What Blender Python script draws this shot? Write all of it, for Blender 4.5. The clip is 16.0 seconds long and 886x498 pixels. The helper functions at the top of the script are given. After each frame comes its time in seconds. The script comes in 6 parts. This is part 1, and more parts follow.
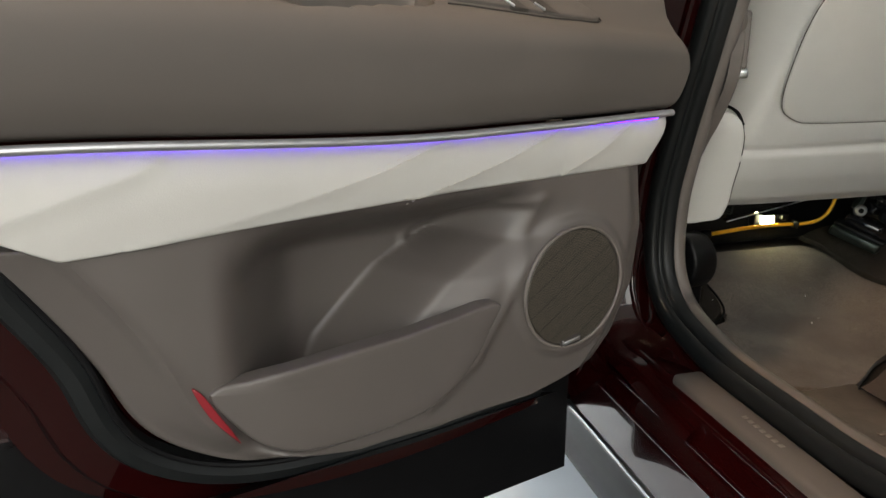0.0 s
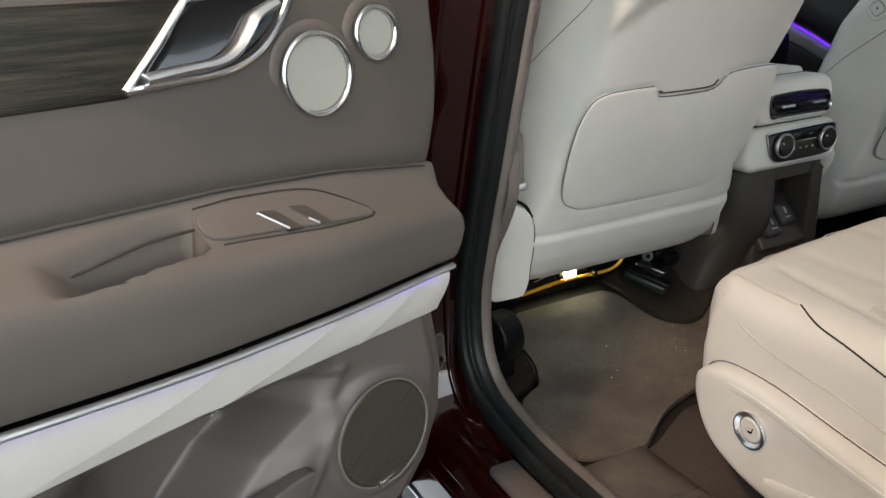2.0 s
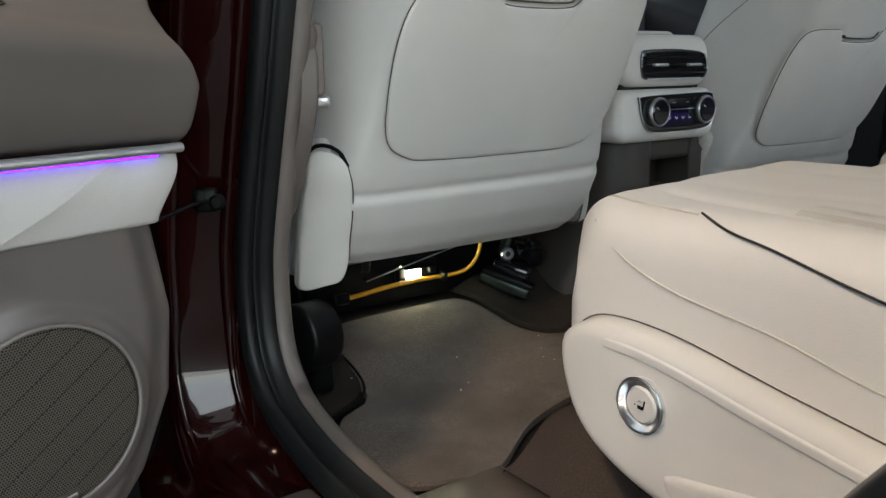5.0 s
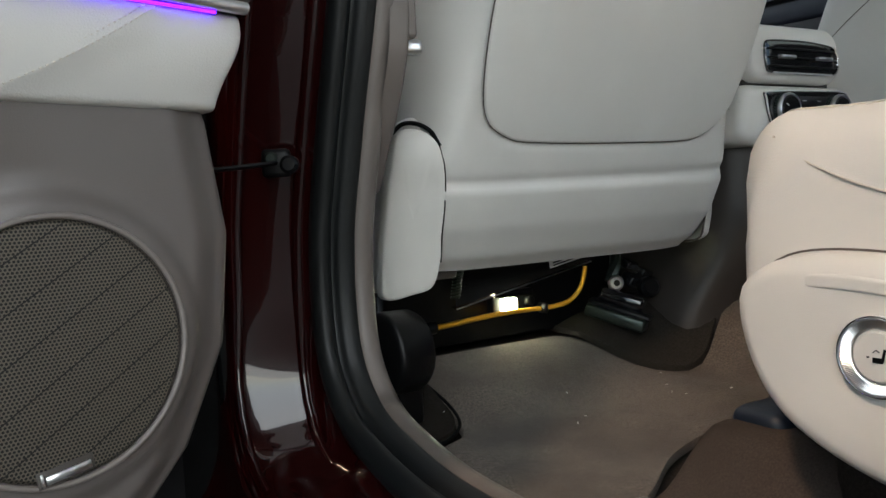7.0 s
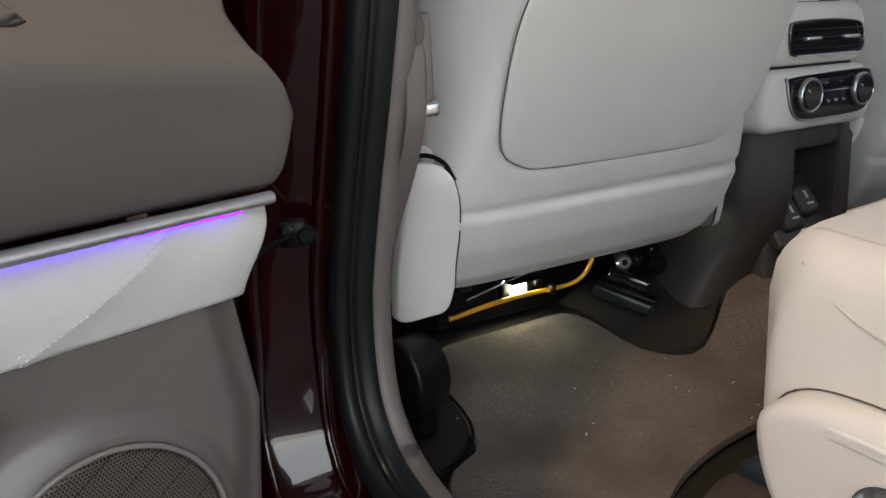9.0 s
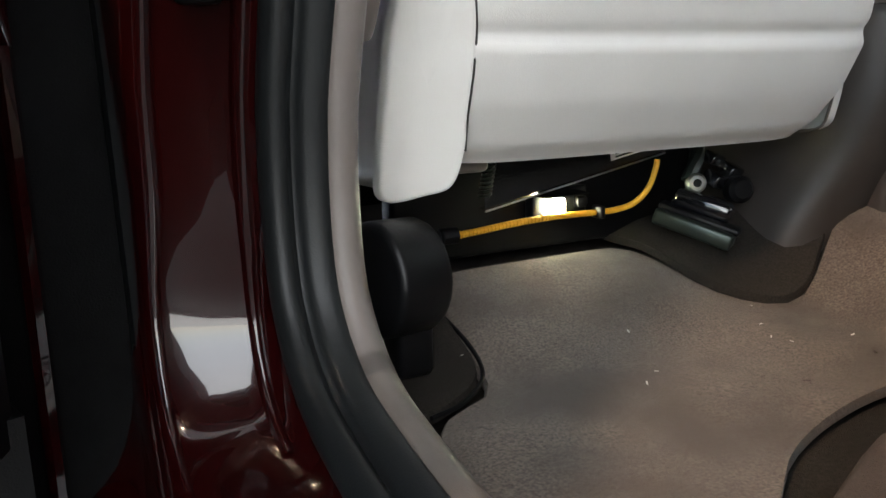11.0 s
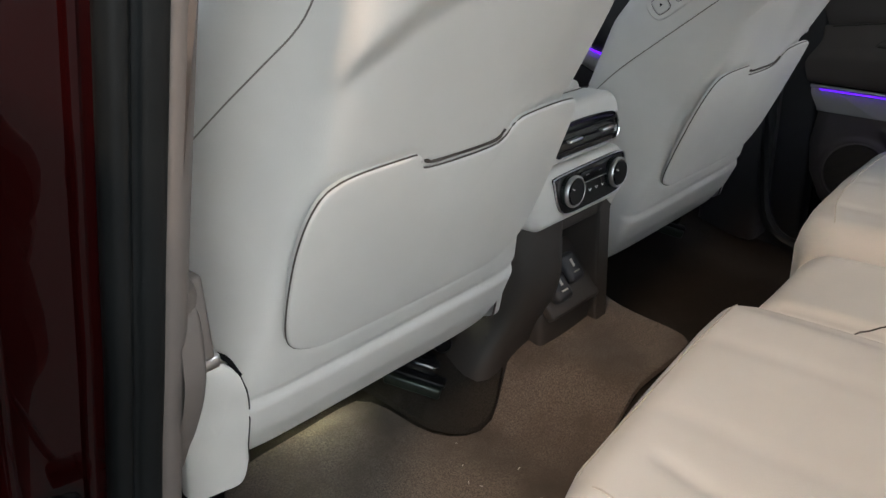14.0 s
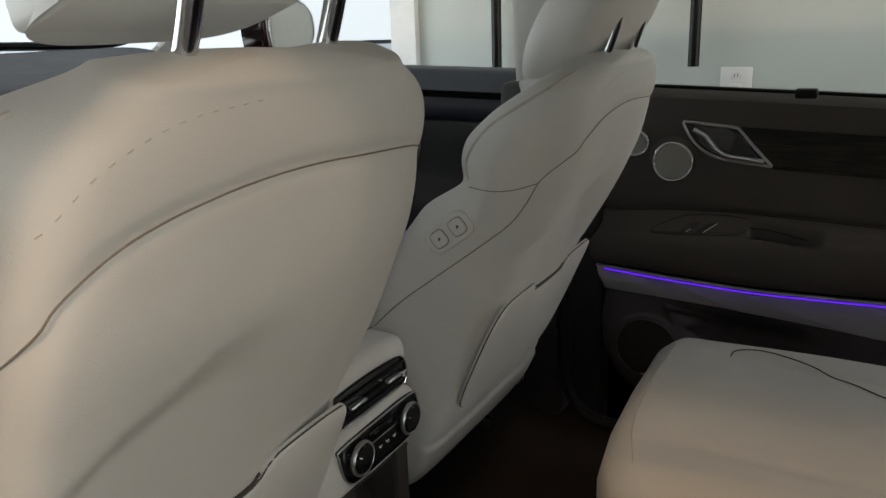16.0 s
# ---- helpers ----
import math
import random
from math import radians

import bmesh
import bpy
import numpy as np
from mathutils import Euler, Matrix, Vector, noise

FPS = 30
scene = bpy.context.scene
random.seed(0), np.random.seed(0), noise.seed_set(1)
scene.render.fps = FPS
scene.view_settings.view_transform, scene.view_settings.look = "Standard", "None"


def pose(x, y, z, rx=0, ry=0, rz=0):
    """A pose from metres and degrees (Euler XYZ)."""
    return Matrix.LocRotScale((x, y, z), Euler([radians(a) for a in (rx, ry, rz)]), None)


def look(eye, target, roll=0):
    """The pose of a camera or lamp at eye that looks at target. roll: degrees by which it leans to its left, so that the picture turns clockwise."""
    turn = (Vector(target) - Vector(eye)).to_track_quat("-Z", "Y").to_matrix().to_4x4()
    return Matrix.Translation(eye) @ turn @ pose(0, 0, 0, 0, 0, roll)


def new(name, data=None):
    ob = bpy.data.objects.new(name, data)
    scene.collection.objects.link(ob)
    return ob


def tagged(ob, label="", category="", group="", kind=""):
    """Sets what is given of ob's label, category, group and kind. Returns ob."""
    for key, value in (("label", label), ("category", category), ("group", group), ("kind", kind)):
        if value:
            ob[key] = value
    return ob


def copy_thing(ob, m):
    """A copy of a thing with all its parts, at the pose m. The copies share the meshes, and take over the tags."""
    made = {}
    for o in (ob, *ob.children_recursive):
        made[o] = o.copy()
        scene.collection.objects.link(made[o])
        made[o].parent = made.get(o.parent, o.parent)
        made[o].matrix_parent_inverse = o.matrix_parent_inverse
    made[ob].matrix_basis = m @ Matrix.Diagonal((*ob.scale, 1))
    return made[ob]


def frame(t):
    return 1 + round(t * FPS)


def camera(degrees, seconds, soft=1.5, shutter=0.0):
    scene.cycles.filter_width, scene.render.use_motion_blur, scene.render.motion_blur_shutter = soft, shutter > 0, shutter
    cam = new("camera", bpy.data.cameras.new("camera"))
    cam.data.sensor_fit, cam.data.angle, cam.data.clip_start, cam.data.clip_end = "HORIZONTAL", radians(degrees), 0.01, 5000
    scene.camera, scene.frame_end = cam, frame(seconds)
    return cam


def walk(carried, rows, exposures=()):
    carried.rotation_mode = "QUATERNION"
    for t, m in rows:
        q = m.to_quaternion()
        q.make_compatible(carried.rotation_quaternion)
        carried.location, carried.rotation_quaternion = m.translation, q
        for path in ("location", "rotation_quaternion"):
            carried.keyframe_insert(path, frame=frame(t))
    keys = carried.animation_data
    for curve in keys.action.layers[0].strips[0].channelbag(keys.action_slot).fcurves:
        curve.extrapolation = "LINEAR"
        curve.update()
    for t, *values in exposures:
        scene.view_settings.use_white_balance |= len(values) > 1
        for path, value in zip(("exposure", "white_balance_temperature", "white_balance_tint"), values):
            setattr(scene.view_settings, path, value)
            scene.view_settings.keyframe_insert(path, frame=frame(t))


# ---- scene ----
cam = camera(59.1, 16.0)
METRES, EYE, TILT, LEAN, TURN = 2.36, 1.0, -17.0, 0.0, -14.5
ROWS = [
    (0.0, 0.0, 0.0, 0.0, -0.0, 0.0, -0.0),
    (0.5, 0.0066, -0.0026, 0.0119, -3.41, -1.33, 1.67),
    (1.0, 0.0081, -0.007, 0.0368, -5.36, -1.84, 3.12),
    (1.5, 0.0127, -0.0173, 0.0638, -7.46, -2.23, 5.24),
    (2.0, 0.0293, -0.0307, 0.0897, -10.69, -2.54, 6.33),
    (2.5, 0.0472, -0.0306, 0.0904, -14.73, -2.83, 7.49),
    (3.0, 0.0557, -0.0253, 0.0855, -18.02, -3.35, 7.46),
    (5.5, 0.1016, 0.1307, -0.0222, -18.79, 7.26, 7.78),
    (6.0, 0.1016, 0.1514, -0.0444, -16.29, 10.61, 9.37),
    (6.5, 0.1001, 0.1702, -0.0458, -14.82, 11.48, 8.58),
    (7.0, 0.0971, 0.1807, -0.0441, -14.23, 12.71, 7.4),
    (7.5, 0.098, 0.1793, -0.0372, -14.21, 12.85, 7.77),
    (8.0, 0.0942, 0.1731, -0.0173, -14.45, 12.15, 8.46),
    (8.5, 0.0916, 0.1636, 0.0074, -14.5, 7.91, 8.28),
    (9.0, 0.0958, 0.1701, 0.0389, -14.6, 1.92, 7.76),
    (11.5, 0.1323, 0.2996, -0.0245, -12.13, 4.96, 4.6),
    (12.0, 0.1316, 0.2993, -0.0194, -12.6, 6.08, 4.93),
    (12.5, 0.1261, 0.2965, 0.011, -15.64, 2.71, 8.87),
    (13.0, 0.1176, 0.2643, 0.0672, -19.05, -1.53, 11.31),
    (13.5, 0.1083, 0.2075, 0.1268, -23.66, -5.1, 11.72),
    (14.0, 0.1175, 0.1759, 0.1616, -31.06, -7.9, 11.2),
    (14.5, 0.1494, 0.1641, 0.1975, -32.6, -5.8, 12.12),
    (15.0, 0.164, 0.1539, 0.2181, -32.5, -2.82, 12.16),
    (15.5, 0.1734, 0.1696, 0.2319, -34.26, -2.17, 12.18),
    (16.0, 0.1888, 0.1951, 0.2465, -44.67, -4.02, 14.18),
]
EXPOSURES = [(0.0, -0.38, 6800, 6), (0.5, -0.17, 6650, 6), (1.0, -0.20, 6450, 6), (1.5, -0.25, 6350, 6), (2.0, -0.22, 6250, 5), (3.0, -0.17, 6200, 6), (5.5, -0.32, 5950, 3), (7.0, -0.32, 6050, 4), (8.5, -0.27, 6050, 6), (9.0, -0.23, 6100, 7), (11.5, 0.55, 6150, 8), (12.0, 0.49, 6150, 8), (12.5, 0.38, 6300, 8), (13.0, 0.36, 6400, 8), (14.0, -0.19, 6080, 7), (14.5, -0.34, 6400, 8), (15.0, -0.62, 6550, 8), (15.5, -0.97, 6600, 8), (16.0, -1.08, 6850, 7)]
walk(cam, [(t, pose(0, 0, EYE, TILT, LEAN, TURN) @ pose(METRES * x, METRES * y, METRES * z, 90 + pitch, roll, yaw)) for t, x, y, z, yaw, pitch, roll in ROWS], EXPOSURES)

# ---- light: daylight through the garage openings round the car, two added fill lamps, a small warm lamp on the ceiling ----
world = bpy.data.worlds.new("sky")
scene.world = world
world.use_nodes = True
wn = world.node_tree.nodes
sky = wn.new("ShaderNodeTexSky")
sky.sky_type = "NISHITA"
sky.sun_disc = False
sky.dust_density = 0.2
sky.sun_elevation, sky.sun_rotation = radians(42), radians(200)
world.node_tree.links.new(sky.outputs["Color"], wn["Background"].inputs["Color"])
wn["Background"].inputs["Strength"].default_value = 0.15


def lamp(name, kind, m, power, color, size=0.3, size_y=None):
    data = bpy.data.lights.new(name, kind)
    data.energy, data.color = power, color
    if kind == "AREA":
        data.shape, data.size, data.size_y = "RECTANGLE", size, size_y or size
    ob = new(name, data)
    ob.matrix_world = m
    return ob


lamp("sun", "SUN", look((0, 8, 6), (-2, 2, 0)), 5.0, (1.0, 0.95, 0.88)).data.angle = radians(0.5)
lamp("door_daylight", "AREA", look((-0.6, 6.3, 1.25), (0.2, 0, 1.0)), 420, (0.88, 0.94, 1.0), 5.0, 2.2)
lamp("side_daylight", "AREA", look((-3.3, 3.5, 1.25), (1.2, 1.5, 1.0)), 115, (0.80, 0.92, 1.0), 4.0, 2.2)
lamp("back_daylight", "AREA", look((0.3, -3.3, 2.3), (1.0, 1.0, 0.75)), 500, (1.0, 0.955, 0.89), 7.6, 4.5)
# Two unseen fill lamps, added to brighten the far seat and console.
lamp("back_fill_right", "AREA", look((2.4, -3.35, 1.8), (1.5, 1.0, 0.9)), 115, (0.96, 0.97, 1.0), 4.0, 3.6)
lamp("west_fill", "AREA", look((-3.4, -2.1, 1.3), (1.4, 1.0, 0.95)), 30, (0.84, 0.94, 1.0), 4.0, 2.4)
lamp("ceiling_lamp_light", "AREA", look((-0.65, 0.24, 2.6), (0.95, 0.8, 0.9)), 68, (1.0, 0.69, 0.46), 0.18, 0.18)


# ---- materials ----
def rgb(c):
    return (*c, 1.0)


def material(name, color, rough=0.5, metal=0.0, vary=0.12, scale=30.0, bump=0.0, bump_scale=400.0, coat=0.0, spec=0.5,
             stain=0.0, stain_scale=3.0, sheen=0.0, stretch=None):
    m = bpy.data.materials.new(name)
    m.use_nodes = True
    t = m.node_tree
    b = t.nodes["Principled BSDF"]
    co = t.nodes.new("ShaderNodeTexCoord").outputs["Object"]
    if stretch:
        mp = t.nodes.new("ShaderNodeMapping")
        mp.inputs["Scale"].default_value = stretch
        t.links.new(co, mp.inputs["Vector"])
        co = mp.outputs["Vector"]
    b.inputs["Roughness"].default_value = rough
    b.inputs["Metallic"].default_value = metal
    b.inputs["Coat Weight"].default_value = coat
    b.inputs["Coat Roughness"].default_value = 0.03
    b.inputs["Specular IOR Level"].default_value = spec
    b.inputs["Sheen Weight"].default_value = sheen

    def noise_tex(s, detail=4.0):
        n = t.nodes.new("ShaderNodeTexNoise")
        n.inputs["Scale"].default_value = s
        n.inputs["Detail"].default_value = detail
        t.links.new(co, n.inputs["Vector"])
        return n.outputs["Fac"]

    def mix(fac, a, c, lo=0.3, hi=0.7):
        r = t.nodes.new("ShaderNodeMapRange")
        r.inputs["From Min"].default_value, r.inputs["From Max"].default_value = lo, hi
        t.links.new(fac, r.inputs["Value"])
        x = t.nodes.new("ShaderNodeMix")
        x.data_type = "RGBA"
        t.links.new(r.outputs["Result"], x.inputs["Factor"])
        for s, v in ((6, a), (7, c)):
            if isinstance(v, tuple):
                x.inputs[s].default_value = v
            else:
                t.links.new(v, x.inputs[s])
        return x.outputs[2]

    lo = rgb([max(0, v * (1 - vary)) for v in color])
    hi = rgb([min(1, v * (1 + vary)) for v in color])
    out = mix(noise_tex(scale), lo, hi)
    if stain:
        dark = rgb([v * (1 - stain) for v in color])
        out = mix(noise_tex(stain_scale, 6), dark, out, 0.36, 0.62)
    t.links.new(out, b.inputs["Base Color"])
    rr = t.nodes.new("ShaderNodeMapRange")
    rr.inputs["To Min"].default_value, rr.inputs["To Max"].default_value = max(0.02, rough * 0.85), min(1, rough * 1.15)
    t.links.new(noise_tex(scale * 0.6), rr.inputs["Value"])
    t.links.new(rr.outputs["Result"], b.inputs["Roughness"])
    if bump:
        bn = t.nodes.new("ShaderNodeBump")
        bn.inputs["Strength"].default_value = bump
        bn.inputs["Distance"].default_value = 0.002
        t.links.new(noise_tex(bump_scale, 3), bn.inputs["Height"])
        t.links.new(bn.outputs["Normal"], b.inputs["Normal"])
    return m


def glowing(name, color, strength):
    m = material(name, color, 0.4)
    b = m.node_tree.nodes["Principled BSDF"]
    b.inputs["Emission Color"].default_value = rgb(color)
    b.inputs["Emission Strength"].default_value = strength
    return m


def mesh_holes(name, color, hole, pitch, quilt=0.0):
    """Punched metal: a hexagonal field of small holes, over UV metres, with embossed diagonal lines."""
    m = material(name, color, 0.5, 0.3, 0.08)
    t = m.node_tree
    b = t.nodes["Principled BSDF"]
    uv = t.nodes.new("ShaderNodeTexCoord").outputs["UV"]
    sep = t.nodes.new("ShaderNodeSeparateXYZ")
    t.links.new(uv, sep.inputs[0])

    def op(kind, a, c=0.0):
        n = t.nodes.new("ShaderNodeMath")
        n.operation = kind
        for i, v in enumerate((a, c)):
            if isinstance(v, (int, float)):
                n.inputs[i].default_value = v
            else:
                t.links.new(v, n.inputs[i])
        return n.outputs[0]

    x, y = sep.outputs[0], sep.outputs[1]

    def dots(dx, dy):
        fx = op("SUBTRACT", op("FRACT", op("ADD", op("DIVIDE", x, pitch), dx)), 0.5)
        fy = op("MULTIPLY", op("SUBTRACT", op("FRACT", op("ADD", op("DIVIDE", y, pitch * 1.732), dy)), 0.5), 1.732)
        return op("ADD", op("MULTIPLY", fx, fx), op("MULTIPLY", fy, fy))

    r2 = op("MINIMUM", dots(0.0, 0.0), dots(0.5, 0.5))
    fac = op("LESS_THAN", r2, 0.115)
    if quilt:
        for sign in (-0.62,):
            q = op("ABSOLUTE", op("SUBTRACT", op("FRACT", op("DIVIDE", op("ADD", y, op("MULTIPLY", x, sign)), quilt)), 0.5))
            fac = op("MAXIMUM", fac, op("LESS_THAN", q, 0.018))
    mx = t.nodes.new("ShaderNodeMix")
    mx.data_type = "RGBA"
    mx.inputs[6].default_value, mx.inputs[7].default_value = rgb(color), rgb(hole)
    t.links.new(fac, mx.inputs["Factor"])
    t.links.new(mx.outputs[2], b.inputs["Base Color"])
    bn = t.nodes.new("ShaderNodeBump")
    bn.inputs["Strength"].default_value, bn.inputs["Distance"].default_value = 0.6, 0.001
    bn.invert = True
    t.links.new(fac, bn.inputs["Height"])
    t.links.new(bn.outputs["Normal"], b.inputs["Normal"])
    return m


CREAM = material("cream_leather", (0.63, 0.61, 0.575), 0.46, vary=0.035, scale=14, bump=0.16, bump_scale=900, stain=0.04, stain_scale=6)
CREAM_PLASTIC = material("cream_plastic", (0.63, 0.61, 0.572), 0.42, vary=0.03, scale=12, bump=0.1, bump_scale=1200)
TAUPE = material("taupe_soft_trim", (0.096, 0.083, 0.075), 0.55, vary=0.05, scale=12, bump=0.11, bump_scale=1500, spec=0.3, stain=0.05, stain_scale=5)
TAUPE_HARD = material("taupe_moulded_plastic", (0.092, 0.079, 0.073), 0.40, vary=0.06, scale=14, bump=0.10, bump_scale=1300, spec=0.5, stain=0.06, stain_scale=6)
# Same taupe trim, darkened so the upper panel looks less lit.
TAUPE_UPPER = material("taupe_trim_shaded", (0.074, 0.064, 0.058), 0.58, vary=0.06, scale=12, bump=0.13, bump_scale=1400, spec=0.3, stain=0.05, stain_scale=5)
# Seat leather darkened to offset the strong light on the door insert.
CREAM_INSERT = material("cream_leather_dimmed", (0.50, 0.485, 0.46), 0.5, vary=0.04, scale=14, bump=0.18, bump_scale=900, stain=0.05, stain_scale=6)
# Lower run of the pillar trim: its shade is put into a darker brown.
SILL_TRIM = material("worn_sill_plastic_shaded", (0.112, 0.095, 0.082), 0.45, vary=0.1, scale=30, bump=0.15, bump_scale=900, stain=0.15, stain_scale=12)
TAUPE_LIGHT = material("taupe_hard_plastic", (0.142, 0.122, 0.110), 0.45, vary=0.05, scale=20, bump=0.15, bump_scale=1400)
BROWN = material("dark_brown_plastic", (0.046, 0.039, 0.034), 0.5, vary=0.06, scale=25, bump=0.12, bump_scale=1200)
CARPET = material("brown_carpet", (0.138, 0.113, 0.094), 0.95, vary=0.5, scale=420, bump=0.5, bump_scale=1500, stain=0.42, stain_scale=9, sheen=0.12, spec=0.1)
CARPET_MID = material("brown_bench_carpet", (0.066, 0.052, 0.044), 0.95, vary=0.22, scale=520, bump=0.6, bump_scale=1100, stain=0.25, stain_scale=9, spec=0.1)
CARPET_DARK = material("dark_carpet", (0.030, 0.026, 0.022), 0.95, vary=0.35, scale=420, bump=1.0, bump_scale=750, stain=0.2, stain_scale=8, spec=0.1)
RUBBER = material("black_rubber", (0.0085, 0.0095, 0.0100), 0.44, vary=0.15, scale=40, bump=0.1, bump_scale=700, spec=0.28, stain=0.1, stain_scale=12)
BLACK = material("black_plastic", (0.005, 0.005, 0.0055), 0.34, vary=0.15, scale=40, bump=0.15, bump_scale=900, spec=0.2)
# Near-black that puts the shade of gaps into the colour; also binding and lamp hood.
GAP = material("shade_and_trim_black", (0.004, 0.004, 0.0043), 0.75, vary=0.2, scale=60, bump=0.2, bump_scale=700, spec=0.1)
GLOSS = material("gloss_black", (0.008, 0.008, 0.009), 0.09, vary=0.1, coat=0.6)
PAINT = material("burgundy_paint", (0.013, 0.0010, 0.0011), 0.2, 0.0, vary=0.06, scale=900, coat=1.0)
PAINT.node_tree.nodes["Principled BSDF"].inputs["Specular IOR Level"].default_value = 0.2
CHROME = material("satin_chrome", (0.72, 0.72, 0.73), 0.3, 1.0, vary=0.04, scale=60)
SATIN = material("brushed_satin_strip", (0.62, 0.62, 0.64), 0.42, 0.9, vary=0.04, scale=60)
BRIGHT_CHROME = material("bright_chrome", (0.72, 0.72, 0.72), 0.15, 1.0, vary=0.03, scale=60)
STEEL = material("dark_steel", (0.055, 0.068, 0.06), 0.35, 0.8, vary=0.2, scale=60, stain=0.2, stain_scale=20)
SEAM = material("seam_shadow_thread", (0.075, 0.062, 0.052), 0.8, vary=0.1)
SEAM_SOFT = material("taupe_thread", (0.19, 0.172, 0.150), 0.8, vary=0.1)
SEAM_DARK = material("dark_seam", (0.022, 0.018, 0.015), 0.8, vary=0.1)
SEAM_LIGHT = material("cream_thread", (0.5, 0.46, 0.40), 0.7, vary=0.1)
YELLOW = material("yellow_conduit", (0.72, 0.36, 0.02), 0.4, vary=0.1, scale=80)
RED = material("red_reflector", (0.20, 0.014, 0.020), 0.15, vary=0.05, coat=0.5)
LATCH = material("blue_black_plastic", (0.012, 0.018, 0.032), 0.4, vary=0.12, scale=40, bump=0.1, bump_scale=900)
REAR_BLOCK = material("light_block_panel", (0.006, 0.007, 0.008), 0.06, vary=0.1, coat=0.5)
UNDER_GLOSS = material("gloss_black_panel", (0.006, 0.006, 0.0065), 0.22, vary=0.2, scale=60, bump=0.1, bump_scale=300, spec=0.4)
PLATE = material("worn_scuff_plastic", (0.105, 0.086, 0.072), 0.36, vary=0.2, scale=40, bump=0.3, bump_scale=500, stain=0.35, stain_scale=14)
WOOD = material("black_ash_veneer", (0.020, 0.018, 0.012), 0.4, vary=0.85, scale=9, bump=0.3, bump_scale=30, spec=0.3, stain=0.6, stain_scale=4, stretch=(1.5, 1.5, 22))
GREY_DASH = material("grey_dash", (0.10, 0.105, 0.12), 0.6, vary=0.06, scale=30, bump=0.15, bump_scale=900)
NAVY_BAND = material("navy_leather", (0.020, 0.022, 0.034), 0.5, vary=0.06, scale=30, bump=0.15, bump_scale=900)
NAVY = material("dark_door_trim", (0.036, 0.034, 0.036), 0.55, vary=0.06, scale=30, bump=0.15, bump_scale=900)
CONCRETE = material("pale_garage_floor", (0.70, 0.72, 0.77), 0.3, vary=0.05, scale=5, bump=0.08, bump_scale=120, stain=0.08, stain_scale=2.5)
WALL = material("painted_garage_wall", (0.56, 0.61, 0.58), 0.7, vary=0.03, scale=4, bump=0.08, bump_scale=160, stain=0.04, stain_scale=1.5)
CEILING_PALE = material("pale_ceiling_board", (0.55, 0.55, 0.54), 0.8, vary=0.04, scale=4, bump=0.1, bump_scale=140, stain=0.05, stain_scale=1.5)
WALL_UNSEEN = material("dark_unseen_wall", (0.045, 0.045, 0.045), 0.8, vary=0.1, scale=3, bump=0.1, bump_scale=90, stain=0.15, stain_scale=1.2)
WHITE = material("white_plastic", (0.8, 0.8, 0.78), 0.4, vary=0.02)
HEADLINER = material("pale_headliner", (0.52, 0.49, 0.45), 0.9, vary=0.05, scale=300, bump=0.3, bump_scale=900)
GRILLE = mesh_holes("punched_grille", (0.098, 0.084, 0.066), (0.004, 0.0035, 0.003), 0.0021, 0.0245)
GRILLE_SILVER = mesh_holes("silver_punched_grille", (0.55, 0.55, 0.50), (0.16, 0.155, 0.14), 0.0016)
PERFORATED = mesh_holes("perforated_leather", (0.63, 0.605, 0.565), (0.50, 0.475, 0.435), 0.0032)
PURPLE = glowing("violet_light", (0.11, 0.004, 1.0), 3.6)
PURPLE_HIDDEN = glowing("hidden_violet_light", (0.11, 0.006, 1.0), 9.0)
# Self-lit colour of the backdrop, in place of bright daylight outdoors.
DISTANCE = glowing("outdoor_glow", (0.86, 0.93, 1.0), 1.7)
LAMP_WHITE = glowing("footwell_lamp_lens", (1.0, 0.96, 0.62), 110.0)
APRON = material("dark_unseen_apron", (0.055, 0.053, 0.051), 0.8, spec=0.2, vary=0.15, scale=12, bump=0.3, bump_scale=200, stain=0.25, stain_scale=1.2)
ASPHALT = material("dark_asphalt", (0.035, 0.035, 0.034), 0.95, spec=0.05, vary=0.25, scale=40, bump=0.4, bump_scale=300, stain=0.2, stain_scale=1.5)


# ---- shape helpers ----
def A(*v):
    return np.array(v, float)


def smooth(e0, e1, x):
    t = np.clip((np.asarray(x, float) - e0) / (e1 - e0), 0, 1)
    return t * t * (3 - 2 * t)


def spline(points, n, closed=False):
    """n samples of a Catmull-Rom curve through the points, evenly spaced along it."""
    p = np.array(points, float)
    p = np.vstack([p[-1], p, p[0], p[1]]) if closed else np.vstack([2 * p[0] - p[1], p, 2 * p[-1] - p[-2]])
    fine = []
    for i in range(1, len(p) - 2):
        t = np.linspace(0, 1, 24, endpoint=False)[:, None]
        a, b, c, d = p[i - 1], p[i], p[i + 1], p[i + 2]
        fine.append(0.5 * (2 * b + (c - a) * t + (2 * a - 5 * b + 4 * c - d) * t ** 2 + (3 * b - a - 3 * c + d) * t ** 3))
    fine = np.vstack(fine + [p[-2][None]])
    run = np.r_[0, np.cumsum(np.linalg.norm(np.diff(fine, axis=0), axis=1))]
    at = np.linspace(0, run[-1], n, endpoint=not closed)
    return np.stack([np.interp(at, run, fine[:, k]) for k in range(fine.shape[1])], 1)


def reach(P, line):
    """Distance of the points P (..., 2) from a polyline."""
    line = np.array(line, float)
    best = np.full(P.shape[:-1], 9.0)
    for a, b in zip(line[:-1], line[1:]):
        ab = b - a
        t = np.clip(((P - a) @ ab) / max(1e-12, ab @ ab), 0, 1)
        best = np.minimum(best, np.linalg.norm(P - a - t[..., None] * ab, axis=-1))
    return best


